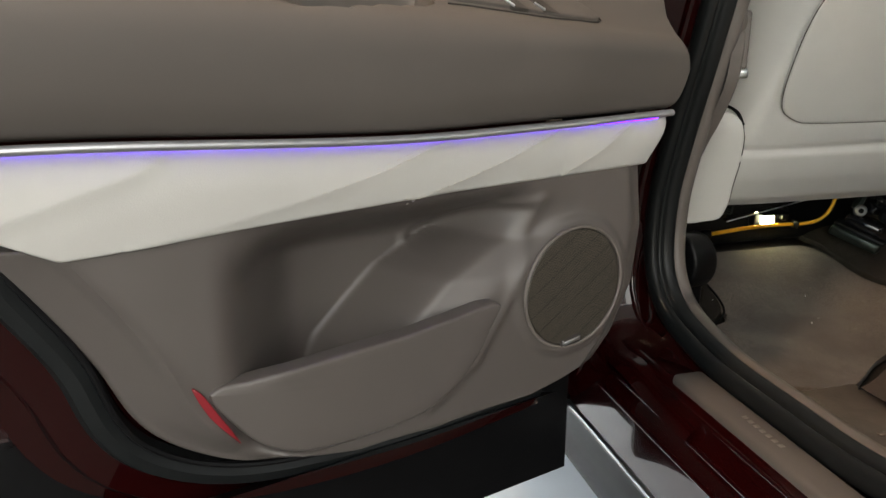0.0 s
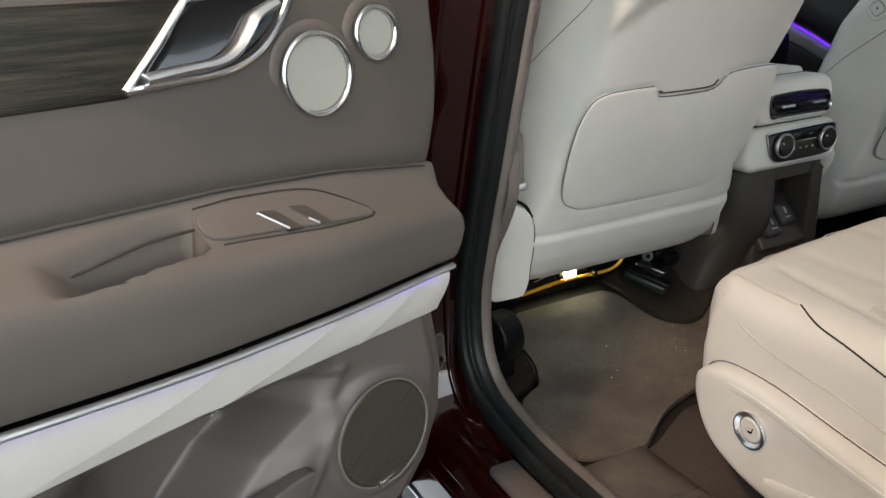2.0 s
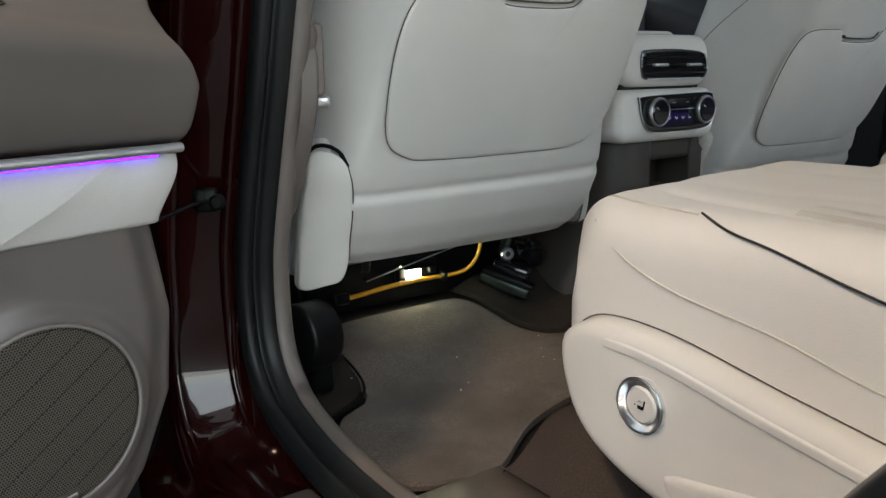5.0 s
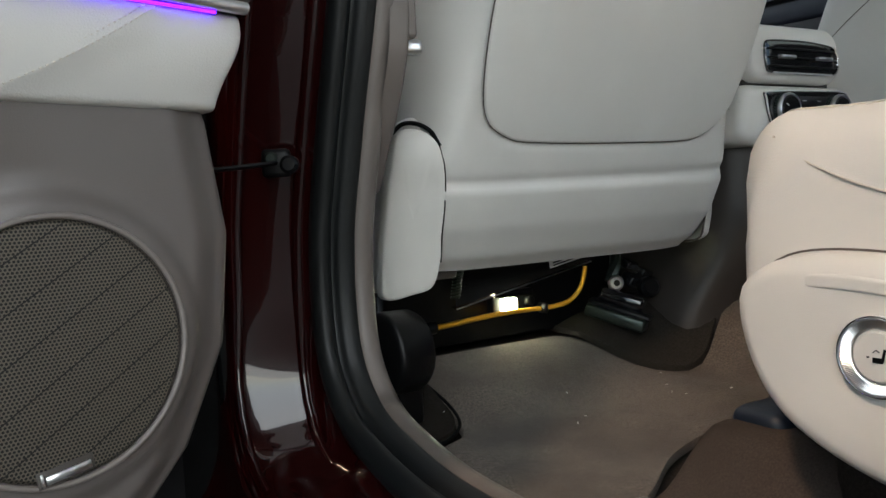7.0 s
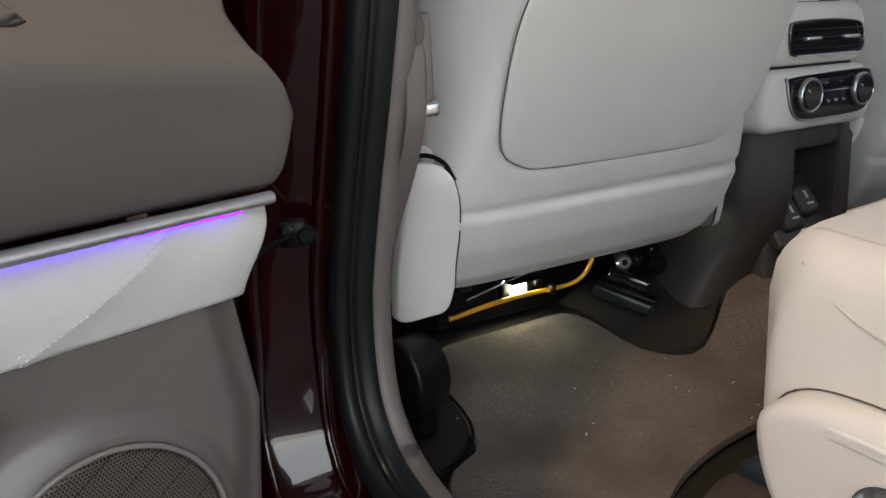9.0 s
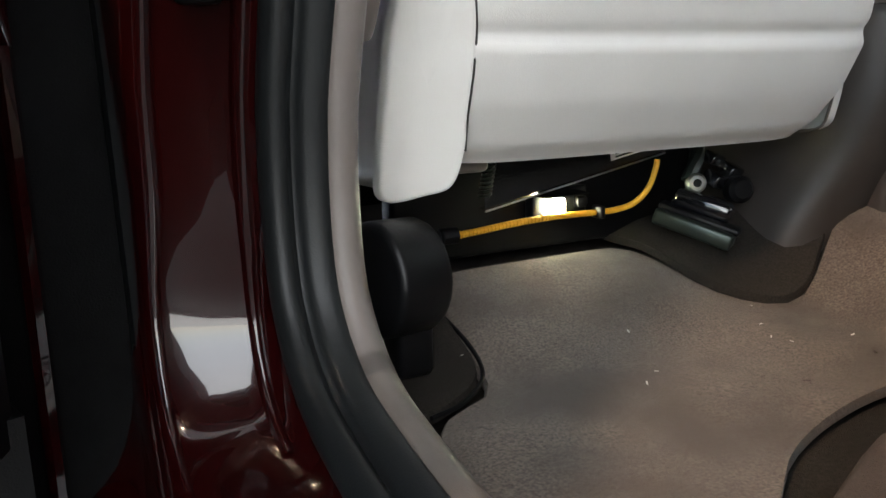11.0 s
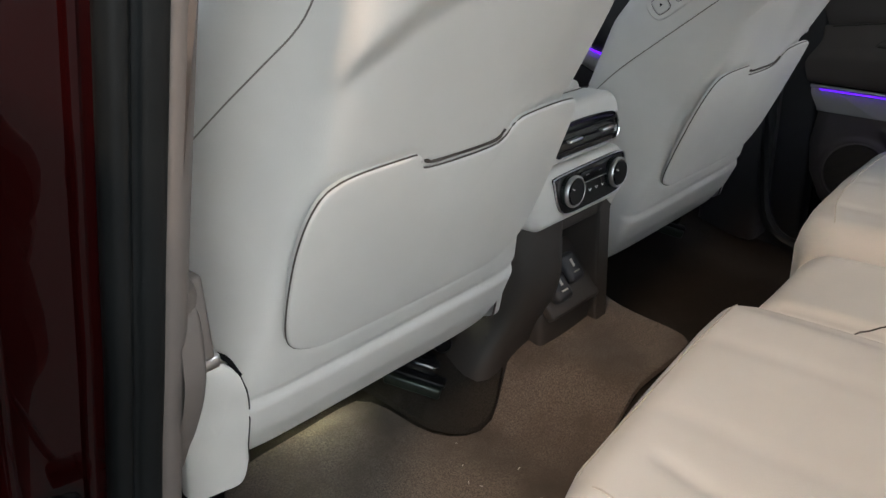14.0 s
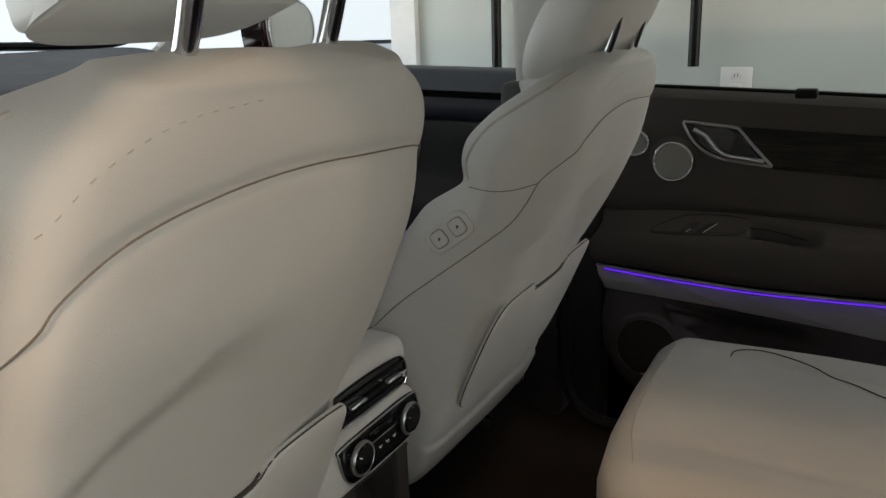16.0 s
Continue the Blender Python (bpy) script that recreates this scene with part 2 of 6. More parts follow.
def within(P, poly):
    """Whether each point (..., 2) lies inside the polygon."""
    inside = np.zeros(P.shape[:-1], bool)
    x, y = P[..., 0], P[..., 1]
    for (x0, y0), (x1, y1) in zip(poly, np.roll(poly, -1, axis=0)):
        cross = ((y0 > y) != (y1 > y)) & (x < (x1 - x0) * (y - y0) / (y1 - y0 + 1e-12) + x0)
        inside ^= cross
    return inside


def thing(name, at=(0, 0, 0), label="", category="", group="", kind=""):
    ob = new(name)
    ob.empty_display_size = 0.05
    ob.location = at
    return tagged(ob, label, category, group, kind)


def link(name, me, mat, parent=None, label="", angle=40):
    me.materials.append(mat)
    me.polygons.foreach_set("use_smooth", [True] * len(me.polygons))
    me.set_sharp_from_angle(angle=radians(angle))
    ob = new(name, me)
    if parent:
        ob.parent = parent
        top = parent
        while top.parent:
            top = top.parent
        base = Matrix.Translation(-Vector(top.location)) if top.type == "EMPTY" else Matrix.Identity(4)
        ob.matrix_parent_inverse = base if parent == top else Matrix.Identity(4)
    return tagged(ob, label)


def part(name, bm, mat, parent=None, label="", angle=40):
    me = bpy.data.meshes.new(name)
    bmesh.ops.recalc_face_normals(bm, faces=bm.faces)
    bm.to_mesh(me)
    bm.free()
    return link(name, me, mat, parent, label, angle)


def net(name, P, mat, parent=None, label="", ring=False, caps=False, uv=None, angle=40, drop=None):
    """A mesh from a grid of points (n, m, 3); ring closes its second direction, caps its ends."""
    n, m = P.shape[:2]
    faces = []
    for i in range(n - 1):
        for j in range(m if ring else m - 1):
            if drop is not None and drop[i, j]:
                continue
            k = (j + 1) % m
            faces.append((i * m + j, i * m + k, (i + 1) * m + k, (i + 1) * m + j))
    if caps:
        faces += [tuple(range(m)), tuple((n - 1) * m + j for j in range(m))]
    me = bpy.data.meshes.new(name)
    me.from_pydata([tuple(p) for p in P.reshape(-1, 3)], [], faces)
    bm = bmesh.new()
    bm.from_mesh(me)
    if uv is not None:
        flat = uv.reshape(-1, 2)
        layer = bm.loops.layers.uv.new()
        for f in bm.faces:
            for lp in f.loops:
                lp[layer].uv = flat[lp.vert.index]
    loose = [v for v in bm.verts if not v.link_faces]
    bmesh.ops.delete(bm, geom=loose, context="VERTS")
    bmesh.ops.recalc_face_normals(bm, faces=bm.faces)
    bm.to_mesh(me)
    bm.free()
    return link(name, me, mat, parent, label, angle)


def edged(P, back, r=0.004, depth=0.012):
    """Rolls the four edges of a grid of points round and back."""
    back = A(*back)
    for axis in (0, 1):
        Q = np.moveaxis(P, axis, 0)
        ends = []
        for b, inner in ((Q[0], Q[1]), (Q[-1], Q[-2])):
            t = b - inner
            t /= np.linalg.norm(t, axis=-1, keepdims=True) + 1e-9
            rings = [b + t * r * math.sin(a) + back * r * (1 - math.cos(a)) for a in (0.5, 1.05, 1.57)]
            ends.append(rings + [rings[-1] + back * depth])
        Q = np.concatenate([np.array(ends[0][::-1]), Q, np.array(ends[1])])
        P = np.moveaxis(Q, 0, axis)
    return P


def frames_along(path, closed=False, up=(0, 0, 1)):
    d = np.gradient(path, axis=0)
    if closed:
        d = np.roll(path, -1, axis=0) - np.roll(path, 1, axis=0)
    d /= np.linalg.norm(d, axis=1, keepdims=True) + 1e-12
    side = np.cross(d, A(*up))
    bad = np.linalg.norm(side, axis=1) < 1e-3
    side[bad] = np.cross(d[bad], A(0.3, 1, 0.2))
    side /= np.linalg.norm(side, axis=1, keepdims=True)
    return d, side, np.cross(side, d)


def tube(name, points, r, mat, parent=None, label="", n=None, closed=False, sides=8, flat=1.0, curve=True):
    path = spline(points, n or max(8, 4 * len(points)), closed) if curve else np.array(points, float)
    d, s, u = frames_along(path, closed)
    a = np.linspace(0, 2 * np.pi, sides, endpoint=False)
    P = path[:, None] + r * (np.cos(a)[None, :, None] * s[:, None] + flat * np.sin(a)[None, :, None] * u[:, None])
    if closed:
        P = np.concatenate([P, P[:1]])
    return net(name, P, mat, parent, label, ring=True, caps=not closed)


def box(name, lo, hi, mat, parent=None, label="", r=0.004, seg=2, m=None):
    bm = bmesh.new()
    lo, hi = A(*lo), A(*hi)
    bmesh.ops.create_cube(bm, size=1.0, matrix=Matrix.Translation((lo + hi) / 2) @ Matrix.Diagonal((*(hi - lo), 1)))
    if r:
        bmesh.ops.bevel(bm, geom=bm.edges[:], offset=min(r, 0.45 * float(min(hi - lo))), segments=seg, affect="EDGES", profile=0.5)
    if m is not None:
        bmesh.ops.transform(bm, matrix=m, verts=bm.verts)
    return part(name, bm, mat, parent, label, 50)


def pillow(name, outline, to, mat, parent=None, label="", high=0.006, r=0.006, under=0.006, dome=0.0, n=64, rings=5, curve=True, uv=False):
    """A padded panel: an outline in the plane, rolled over at its edge; to(x, y, d) lays it on its surface."""
    o = spline(outline, n, True) if curve else np.array(outline, float)
    c = o.mean(0)
    t = np.roll(o, -1, 0) - np.roll(o, 1, 0)
    nrm = np.stack([-t[:, 1], t[:, 0]], 1)
    nrm /= np.linalg.norm(nrm, axis=1, keepdims=True) + 1e-9
    nrm *= np.sign(np.sum((c - o) * nrm))
    rows, flat = [], []
    for inset, d in ((0, -under), (0, high - r), (r * 0.13, high - r * 0.5), (r * 0.5, high - r * 0.13), (r, high)):
        q = o + nrm * inset
        rows.append(np.array([to(x, y, d) for x, y in q]))
        flat.append(q)
    inner = o + nrm * r
    for k in range(1, rings + 1):
        f = 1 - k / rings
        q = c + (inner - c) * max(f, 0.004)
        rows.append(np.array([to(x, y, high + dome * (1 - f * f)) for x, y in q]))
        flat.append(q)
    P = np.array(rows)
    P = np.concatenate([P, P[:, :1]], 1)
    F = np.array(flat)
    F = np.concatenate([F, F[:, :1]], 1)
    return net(name, P, mat, parent, label, uv=F if uv else None)


def disc(name, c, axis, r, mat, parent=None, label="", thick=0.004, bevel=0.001, n=40, uv=False, squash=1.0, up=(0, 0, 1)):
    axis = A(*axis) / np.linalg.norm(axis)
    x = np.cross(A(*up), axis)
    x /= np.linalg.norm(x)
    y = np.cross(axis, x)
    rows, flat = [], []
    for rad, d in ((r, -thick), (r, -bevel), (r - bevel, 0), (r * 0.6, 0), (r * 0.25, 0), (1e-5, 0)):
        a = np.linspace(0, 2 * np.pi, n + 1)
        q = np.stack([np.cos(a) * rad, np.sin(a) * rad * squash], 1)
        rows.append(A(*c) + q[:, :1] * x + q[:, 1:] * y + axis * d)
        flat.append(q)
    return net(name, np.array(rows), mat, parent, label, uv=np.array(flat) if uv else None)


def ringed(name, c, axis, r, tube_r, mat, parent=None, label="", n=48, squash=1.0, flat=1.0):
    axis = A(*axis) / np.linalg.norm(axis)
    x = np.cross(A(0, 0, 1), axis)
    x /= np.linalg.norm(x)
    y = np.cross(axis, x)
    a = np.linspace(0, 2 * np.pi, n + 1)
    e = np.linspace(0, 2 * np.pi, 10, endpoint=False)
    out = np.cos(a)[:, None] * x + np.sin(a)[:, None] * y * squash
    P = A(*c) + r * out[:, None] + tube_r * (np.cos(e)[None, :, None] * out[:, None] + flat * np.sin(e)[None, :, None] * axis)
    return net(name, P, mat, parent, label, ring=True)


# ---- the garage ----
FLOOR_Z, MID = 0.505, 1.40


def slab(name, lo, hi, mat, label, category="wall", r=0.0):
    return tagged(box(name, lo, hi, mat, None, label, r), label, category, kind="structure")


slab("ground", (-80, -80, -0.4), (80, 80, -0.03), ASPHALT, "dark ground outside the garage", "ground")
# Unseen slab, added dark to hold down reflections and bounce light.
slab("apron", (-3.55, -4.35, -0.2), (3.42, 0.99, -0.004), APRON, "unseen apron, kept dark so the jamb paint reflects little", "floor")
slab("garage_floor", (-3.55, 1.0, -0.2), (3.42, 6.5, 0.0), CONCRETE, "pale smooth concrete garage floor", "floor")
slab("driveway", (-20, 6.51, -0.2), (60, 60, -0.004), CONCRETE, "pale sunlit driveway outside the garage door", "driveway")
slab("driveway_side", (3.43, 2.2, -0.2), (60, 6.5, -0.004), CONCRETE, "pale sunlit paving beside the garage", "driveway")
slab("wall_east", (3.25, -0.9, 0), (3.4, 2.07, 2.75), WALL, "pale painted garage side wall", "wall")
# Unseen west walls, added near-black so the car paint mirrors little.
slab("wall_west", (-3.55, -0.9, 0), (-3.4, 0.8, 2.75), WALL_UNSEEN, "unseen side wall, kept dark for the reflections", "wall")
slab("wall_west_far", (-3.55, 5.0, 0), (-3.4, 6.5, 2.75), WALL_UNSEEN, "unseen side wall, kept dark for the reflections", "wall")
slab("wall_west_lintel", (-3.55, 0.8, 2.4), (-3.4, 5.0, 2.75), WALL_UNSEEN, "unseen dark lintel over the side opening", "wall")
slab("ceiling", (-3.4, -0.9, 2.75), (3.4, 6.5, 2.9), CEILING_PALE, "pale garage ceiling", "ceiling")
slab("wall_north_lintel", (-3.25, 6.35, 2.4), (3.4, 6.5, 2.75), WALL, "pale painted lintel over the open garage door", "wall")
slab("backdrop", (-70, 55, -1), (110, 55.2, 40), DISTANCE, "glowing backdrop standing in for the bright outdoors past the driveway", "backdrop")
slab("door_jamb", (3.22, 2.07, 0), (3.42, 2.18, 2.75), WHITE, "white painted jamb beside the garage opening", "jamb")

# ---- the car's body ----
DA = radians(18)


def tumble(z):
    return 0.585 + 0.05 * np.clip(np.asarray(z, float) - 0.75, 0, 2)


def opening_path(n=150):
    pts = [(0.80, 1.52), (0.842, 1.36), (0.893, 1.18), (0.935, 1.03), (0.962, 0.93), (0.987, 0.845), (1.010, 0.75), (1.016, 0.68), (1.005, 0.62),
           (0.965, 0.577), (0.91, 0.558), (0.83, 0.545), (0.72, 0.543), (0.58, 0.545), (0.48, 0.565), (0.39, 0.63), (0.31, 0.75),
           (0.22, 0.87), (0.11, 0.96), (0.03, 1.07), (-0.01, 1.22), (0.02, 1.38), (0.10, 1.52)]
    return spline(pts, n)


def jamb(name, profile, mat, parent, label="", span=(0, 1), n=150, count=None, corner=0.0, upper=None):
    """Sweeps a profile of (x beyond the seal's line, distance into the opening) round the door opening."""
    yz = opening_path(n)
    a, b = int(span[0] * n), int(span[1] * n)
    d = np.gradient(yz, axis=0)
    d /= np.linalg.norm(d, axis=1, keepdims=True)
    inward = np.stack([d[:, 1], -d[:, 0]], 1)
    c = A(0.5, 0.95)
    inward *= np.sign(np.sum((c - yz) * inward, axis=1).mean())
    prof = spline(profile, count) if count else np.array(profile, float)
    # the painted pressing has a squarer lower corner than the seal
    square = corner * np.exp(-(np.linalg.norm(yz - A(0.985, 0.592), axis=1) / 0.058) ** 2)
    low = smooth(0.70, 0.61, yz[:, 1])[:, None, None]
    prof = prof[None] * low + (spline(upper, count) if upper else prof)[None] * (1 - low)
    P = np.zeros((n, prof.shape[1], 3))
    P[..., 0] = tumble(yz[:, 1])[:, None] + prof[..., 0]
    P[..., 1:] = yz[:, None] + inward[:, None] * (prof[..., 1:] - square[:, None, None] * smooth(0.011, 0.0, prof[..., :1]))
    return net(name, P[a:b], mat, parent, label)


car = thing("car_body", (MID, 0.5, 0.25), "dark burgundy car body around the open rear door", "car body", kind="structure")
JAMB = [(0.012, -0.004), (0.001, -0.013), (-0.010, -0.021), (-0.03, -0.0262), (-0.056, -0.0322), (-0.073, -0.0385), (-0.083, -0.053), (-0.09, -0.09), (-0.12, -0.12), (-0.16, -0.13)]
UPPER = [(0.012, -0.004), (0.0, -0.012), (-0.012, -0.022), (-0.04, -0.034), (-0.068, -0.048), (-0.080, -0.062), (-0.086, -0.082), (-0.09, -0.10), (-0.12, -0.125), (-0.16, -0.13)]
jamb("door_jamb_paint", JAMB,
     PAINT, car, "glossy burgundy painted door jamb", (0, 0.39), count=30, corner=0.036, upper=UPPER)
jamb("jamb_corner_paint", JAMB[:7], PAINT, car, "glossy burgundy painted jamb corner", (0.383, 0.46), count=24, corner=0.036)
jamb("rear_jamb_paint", JAMB[:6],
     PAINT, car, "glossy burgundy painted door jamb", (0.655, 1.0), count=30)
jamb("jamb_flange", [(-0.005, -0.0205), (-0.0065, -0.0168), (-0.0100, -0.0168), (-0.0125, -0.0190), (-0.0140, -0.0265)], PAINT, car, "rolled painted flange beside the seal", (0, 0.385), count=12,
     corner=0.036, upper=[(-0.008, -0.0215), (-0.0100, -0.0165), (-0.0135, -0.0175), (-0.0165, -0.0200), (-0.0180, -0.0290)])
jamb("jamb_fold", [(-0.064, -0.0380), (-0.0675, -0.0338), (-0.0715, -0.0338), (-0.076, -0.0375), (-0.080, -0.0480)], PAINT, car, "sharp painted fold of the jamb", (0, 0.385), count=12,
     corner=0.036, upper=[(-0.060, -0.0460), (-0.063, -0.0405), (-0.068, -0.0415), (-0.075, -0.0480), (-0.080, -0.0620)])
jamb("door_seal", [(0.02, -0.016), (0.008, -0.018), (-0.003, -0.013), (-0.007, 0.0), (-0.003, 0.010), (0.006, 0.012), (0.011, 0.006), (0.014, 0.006), (0.018, 0.011), (0.028, 0.014), (0.034, 0.012), (0.036, 0.004)],
     RUBBER, car, "black rubber door seal with a soft bulb", count=40)
TRIM = [(0.031, 0.0), (0.033, 0.012), (0.037, 0.015), (0.045, 0.016), (0.053, 0.011), (0.058, -0.002), (0.061, -0.04)]
cut = int(np.argmax(opening_path()[:, 1] < 1.285)) / 150 + 1e-6
low = np.flatnonzero(opening_path()[:, 1] < 0.572)
sill_from, sill_to = low[0] / 150 + 1e-6, low[-1] / 150 + 1e-6
jamb("jamb_trim", TRIM, TAUPE_LIGHT, car, "taupe plastic trim inside the seal", (cut - 0.0067, sill_from), count=16)
jamb("sill_trim", TRIM, SILL_TRIM, car, "worn plastic trim along the sill, coloured darker for its shade", (sill_from - 0.0067, sill_to + 0.0134), count=16)
jamb("rear_jamb_trim", TRIM, TAUPE_LIGHT, car, "taupe plastic trim inside the seal", (sill_to, 1), count=16)
jamb("upper_jamb_trim", TRIM, CREAM_PLASTIC, car, "pale plastic trim inside the seal", (0, cut), count=16)
# the sill's step plate outside the seal, with a worn wordmark
box("sill_step_plate", (0.534, 0.46, 0.49), (0.580, 0.845, 0.536), TAUPE, car, "taupe scuff plate on the sill", 0.008, 3)
for i in range(7):
    box("plate_mark", (0.5535, 0.712 - i * 0.0110, 0.5355), (0.5605, 0.7185 - i * 0.0110, 0.5363), TAUPE_LIGHT, car, "dull raised mark", 0.0004, 1)


def sheet(name, prof, y0, y1, mat, parent, label="", n=12, axis=1):
    """A profile (a, b) drawn out along y."""
    prof = spline(prof, 28) if len(prof) > 2 else np.array(prof, float)
    ys = np.linspace(y0, y1, n)
    P = np.zeros((n, len(prof), 3))
    P[..., 0], P[..., 1], P[..., 2] = prof[None, :, 0], ys[:, None], prof[None, :, 1]
    return net(name, P, mat, parent, label)


sheet("sill_paint", [(0.585, 0.528), (0.55, 0.527), (0.533, 0.523), (0.527, 0.515), (0.522, 0.500), (0.514, 0.491), (0.507, 0.480), (0.502, 0.464), (0.4995, 0.445), (0.498, 0.42), (0.4975, 0.40), (0.499, 0.36), (0.505, 0.30)],
      -0.1, 1.75, PAINT, car, "glossy burgundy painted sill")
for x, z, r in ((0.5265, 0.5135, 0.0030), (0.5105, 0.4865, 0.0035), (0.5010, 0.4560, 0.0030)):
    tube("sill_fold", [(x, -0.1, z), (x, 0.4, z), (x, 1.0, z)], r, PAINT, car, "rolled fold along the painted sill", sides=12)
sheet("sill_chrome_line", [(0.498, 0.380), (0.494, 0.376), (0.494, 0.371), (0.499, 0.366)], -0.1, 1.75, CHROME, car, "thin bright strip along the sill")
sheet("sill_cladding", [(0.499, 0.362), (0.494, 0.33), (0.50, 0.27), (0.53, 0.24)], -0.1, 1.75, BLACK, car, "black sill cladding")
# front of the pillar: the gap behind the door's hinge edge, coloured near-black for its shade, and the closed front
# door
sheet("front_door_outer", [(0.33, 1.05), (0.31, 0.85), (0.33, 0.6), (0.37, 0.36)], 1.13, 2.05, PAINT, car, "burgundy front door skin")
box("pillar_gap", (0.36, 1.09, 0.36), (0.62, 1.13, 1.25), GAP, car, "hinge pillar face, near-black for the shade in the gap", 0.004)
tube("gap_dark_strip", [(0.510, 1.082, 0.42), (0.508, 1.082, 0.7), (0.505, 1.082, 0.95), (0.50, 1.082, 1.22)], 0.012, RUBBER, car, "black strip drawn for the dark band of the hinge gap", flat=0.7)
tube("hinge_flange", [(0.445, 1.084, 0.40), (0.447, 1.084, 0.7), (0.447, 1.084, 0.95), (0.445, 1.084, 1.22)], 0.010, PAINT, car, "rolled painted flange", flat=0.7)
box("front_door_edge", (0.34, 0.985, 0.36), (0.405, 1.13, 1.30), GAP, car, "rear edge of the front door, near-black for its shade", 0.012, 3)
# strap of the door check
strap = thing("door_check", (0.55, 1.0, 0.8), "black steel door check strap bolted to the pillar", "door check")
box("bracket", (-0.013, -0.006, -0.013), (0.013, 0.008, 0.013), BLACK, strap, "", 0.004, m=pose(0.548, 1.005, 0.815, 0, 0, -30))
disc("bolt", (0.554, 0.990, 0.813), (-0.5, -0.86, 0), 0.0085, BLACK, strap, "dark steel bolt", 0.012, 0.003, 20)
disc("bolt", (0.540, 0.998, 0.819), (-0.5, -0.86, 0), 0.006, STEEL, strap, "dark steel bolt", 0.010, 0.002, 16)
tube("strap_arm", [(0.545, 1.0, 0.815), (0.52, 0.985, 0.812), (0.48, 0.955, 0.808), (0.43, 0.93, 0.806)], 0.0045, BLACK, strap, "", flat=0.5)

# pillar trim inside
pillar = thing("pillar_trim", (0.66, 1.0, 0.7), "taupe lower pillar trim with a pale upper cover", "pillar trim", kind="structure")
prof = spline([(0.628, 0.995), (0.638, 0.987), (0.650, 0.990), (0.660, 1.01), (0.664, 1.06), (0.666, 1.16)], 24)


def pillar_sheet(name, z0, z1, mat, label, grow=0.0):
    zs = np.linspace(z0, z1, 90)
    P = np.zeros((90, 24, 3))
    lean = 0.10 * smooth(0.89, 0.80, zs) - 0.36 * np.clip(zs - 0.84, 0, 2) + 0.005
    deep = np.interp(zs, [0.985, 1.0, 1.02, 1.18, 1.25, 1.285, 1.35, 1.5], [1.0, 0.7, 0.0, 0.0, 0.05, 0.05, 0.15, 0.4])
    P[..., 0] = 0.628 + (prof[None, :, 0] - 0.628) * deep[:, None] + 0.05 * np.clip(zs - 0.75, 0, 2)[:, None] + grow
    P[..., 1] = prof[None, :, 1] + lean[:, None] - grow
    P[..., 2] = zs[:, None]
    return net(name, P, mat, pillar, label)


pillar_sheet("lower_trim", 0.62, 1.285, TAUPE_LIGHT, "taupe pillar trim")
pillar_sheet("upper_trim", 1.28, 1.6, CREAM_PLASTIC, "pale upper pillar cover", 0.004)
pillow("trim_lobe", [(1.03, 0.985), (0.96, 0.983), (0.943, 0.968), (0.942, 0.925), (0.947, 0.90), (0.963, 0.868), (0.992, 0.825), (1.03, 0.79)], lambda y, z, k: A(0.650 + k + 0.05 * max(0, z - 0.9), y, z), TAUPE_LIGHT, pillar, "wide lobe of the taupe trim", 0.010, 0.006, 0.012, n=60)
# belt outlet cover on the pillar with a bright tip
belt = thing("pillar_cover", (0.665, 0.97, 0.9), "raised taupe cover on the pillar with a bright tip", "cover")
box("cover", (0.650, 0.946, 0.923), (0.6715, 1.03, 1.0), TAUPE_LIGHT, belt, "", 0.005, 4)
box("tip", (0.659, 0.952, 0.910), (0.679, 0.966, 0.924), CHROME, belt, "bright metal tip", 0.004, 3)

# plain shell that closes the car
roof = slab("roof", (0.62, -1.3, 1.66), (2.18, 2.0, 1.70), PAINT, "burgundy car roof", "roof")
slab("headliner", (0.64, -1.3, 1.635), (2.16, 2.0, 1.655), HEADLINER, "pale woven headliner", "headliner")
slab("rear_wall", (0.5, -1.36, 0.4), (2.3, -1.3, 1.02), BROWN, "dark plain rear of the cabin", "panel")
slab("rear_quarter", (0.50, -1.3, 0.4), (0.56, -0.06, 1.05), PAINT, "burgundy rear quarter", "panel")
slab("rear_quarter_trim", (0.562, -1.3, 0.4), (0.60, -0.06, 1.05), TAUPE, "taupe rear quarter trim", "panel")
# Two unseen opaque panels, added to keep rear light off the far door.
slab("rear_side_blocker", (0.56, -1.3, 1.052), (0.575, -0.10, 1.655), REAR_BLOCK, "unseen dark panel that blocks light from the rear side", "window")
slab("rear_blocker", (0.576, -1.33, 1.022), (1.70, -1.31, 1.655), REAR_BLOCK, "unseen dark panel that blocks part of the rear light", "window")
slab("rear_quarter_right", (2.24, -1.3, 0.4), (2.30, 0.0, 1.05), TAUPE, "taupe rear quarter trim", "panel")
slab("underbody", (0.5, -1.3, 0.27), (2.3, 2.6, 0.40), BLACK, "black underbody of the car", "panel")
slab("firewall", (0.5, 2.45, 0.4), (2.3, 2.5, 1.2), BLACK, "black firewall behind the dashboard", "panel")
slab("right_side_body", (2.33, -1.3, 0.27), (2.40, 2.6, 1.20), PAINT, "burgundy far side of the car", "panel")


# ---- the floor of the cabin ----
def floor_z(x, y):
    z = FLOOR_Z + 0.05 * smooth(1.06, 1.26, y)
    z = z + 0.090 * smooth(1.17, 1.335, x) * smooth(1.60, 1.55, x) * smooth(0.3, 0.5, y)
    return z


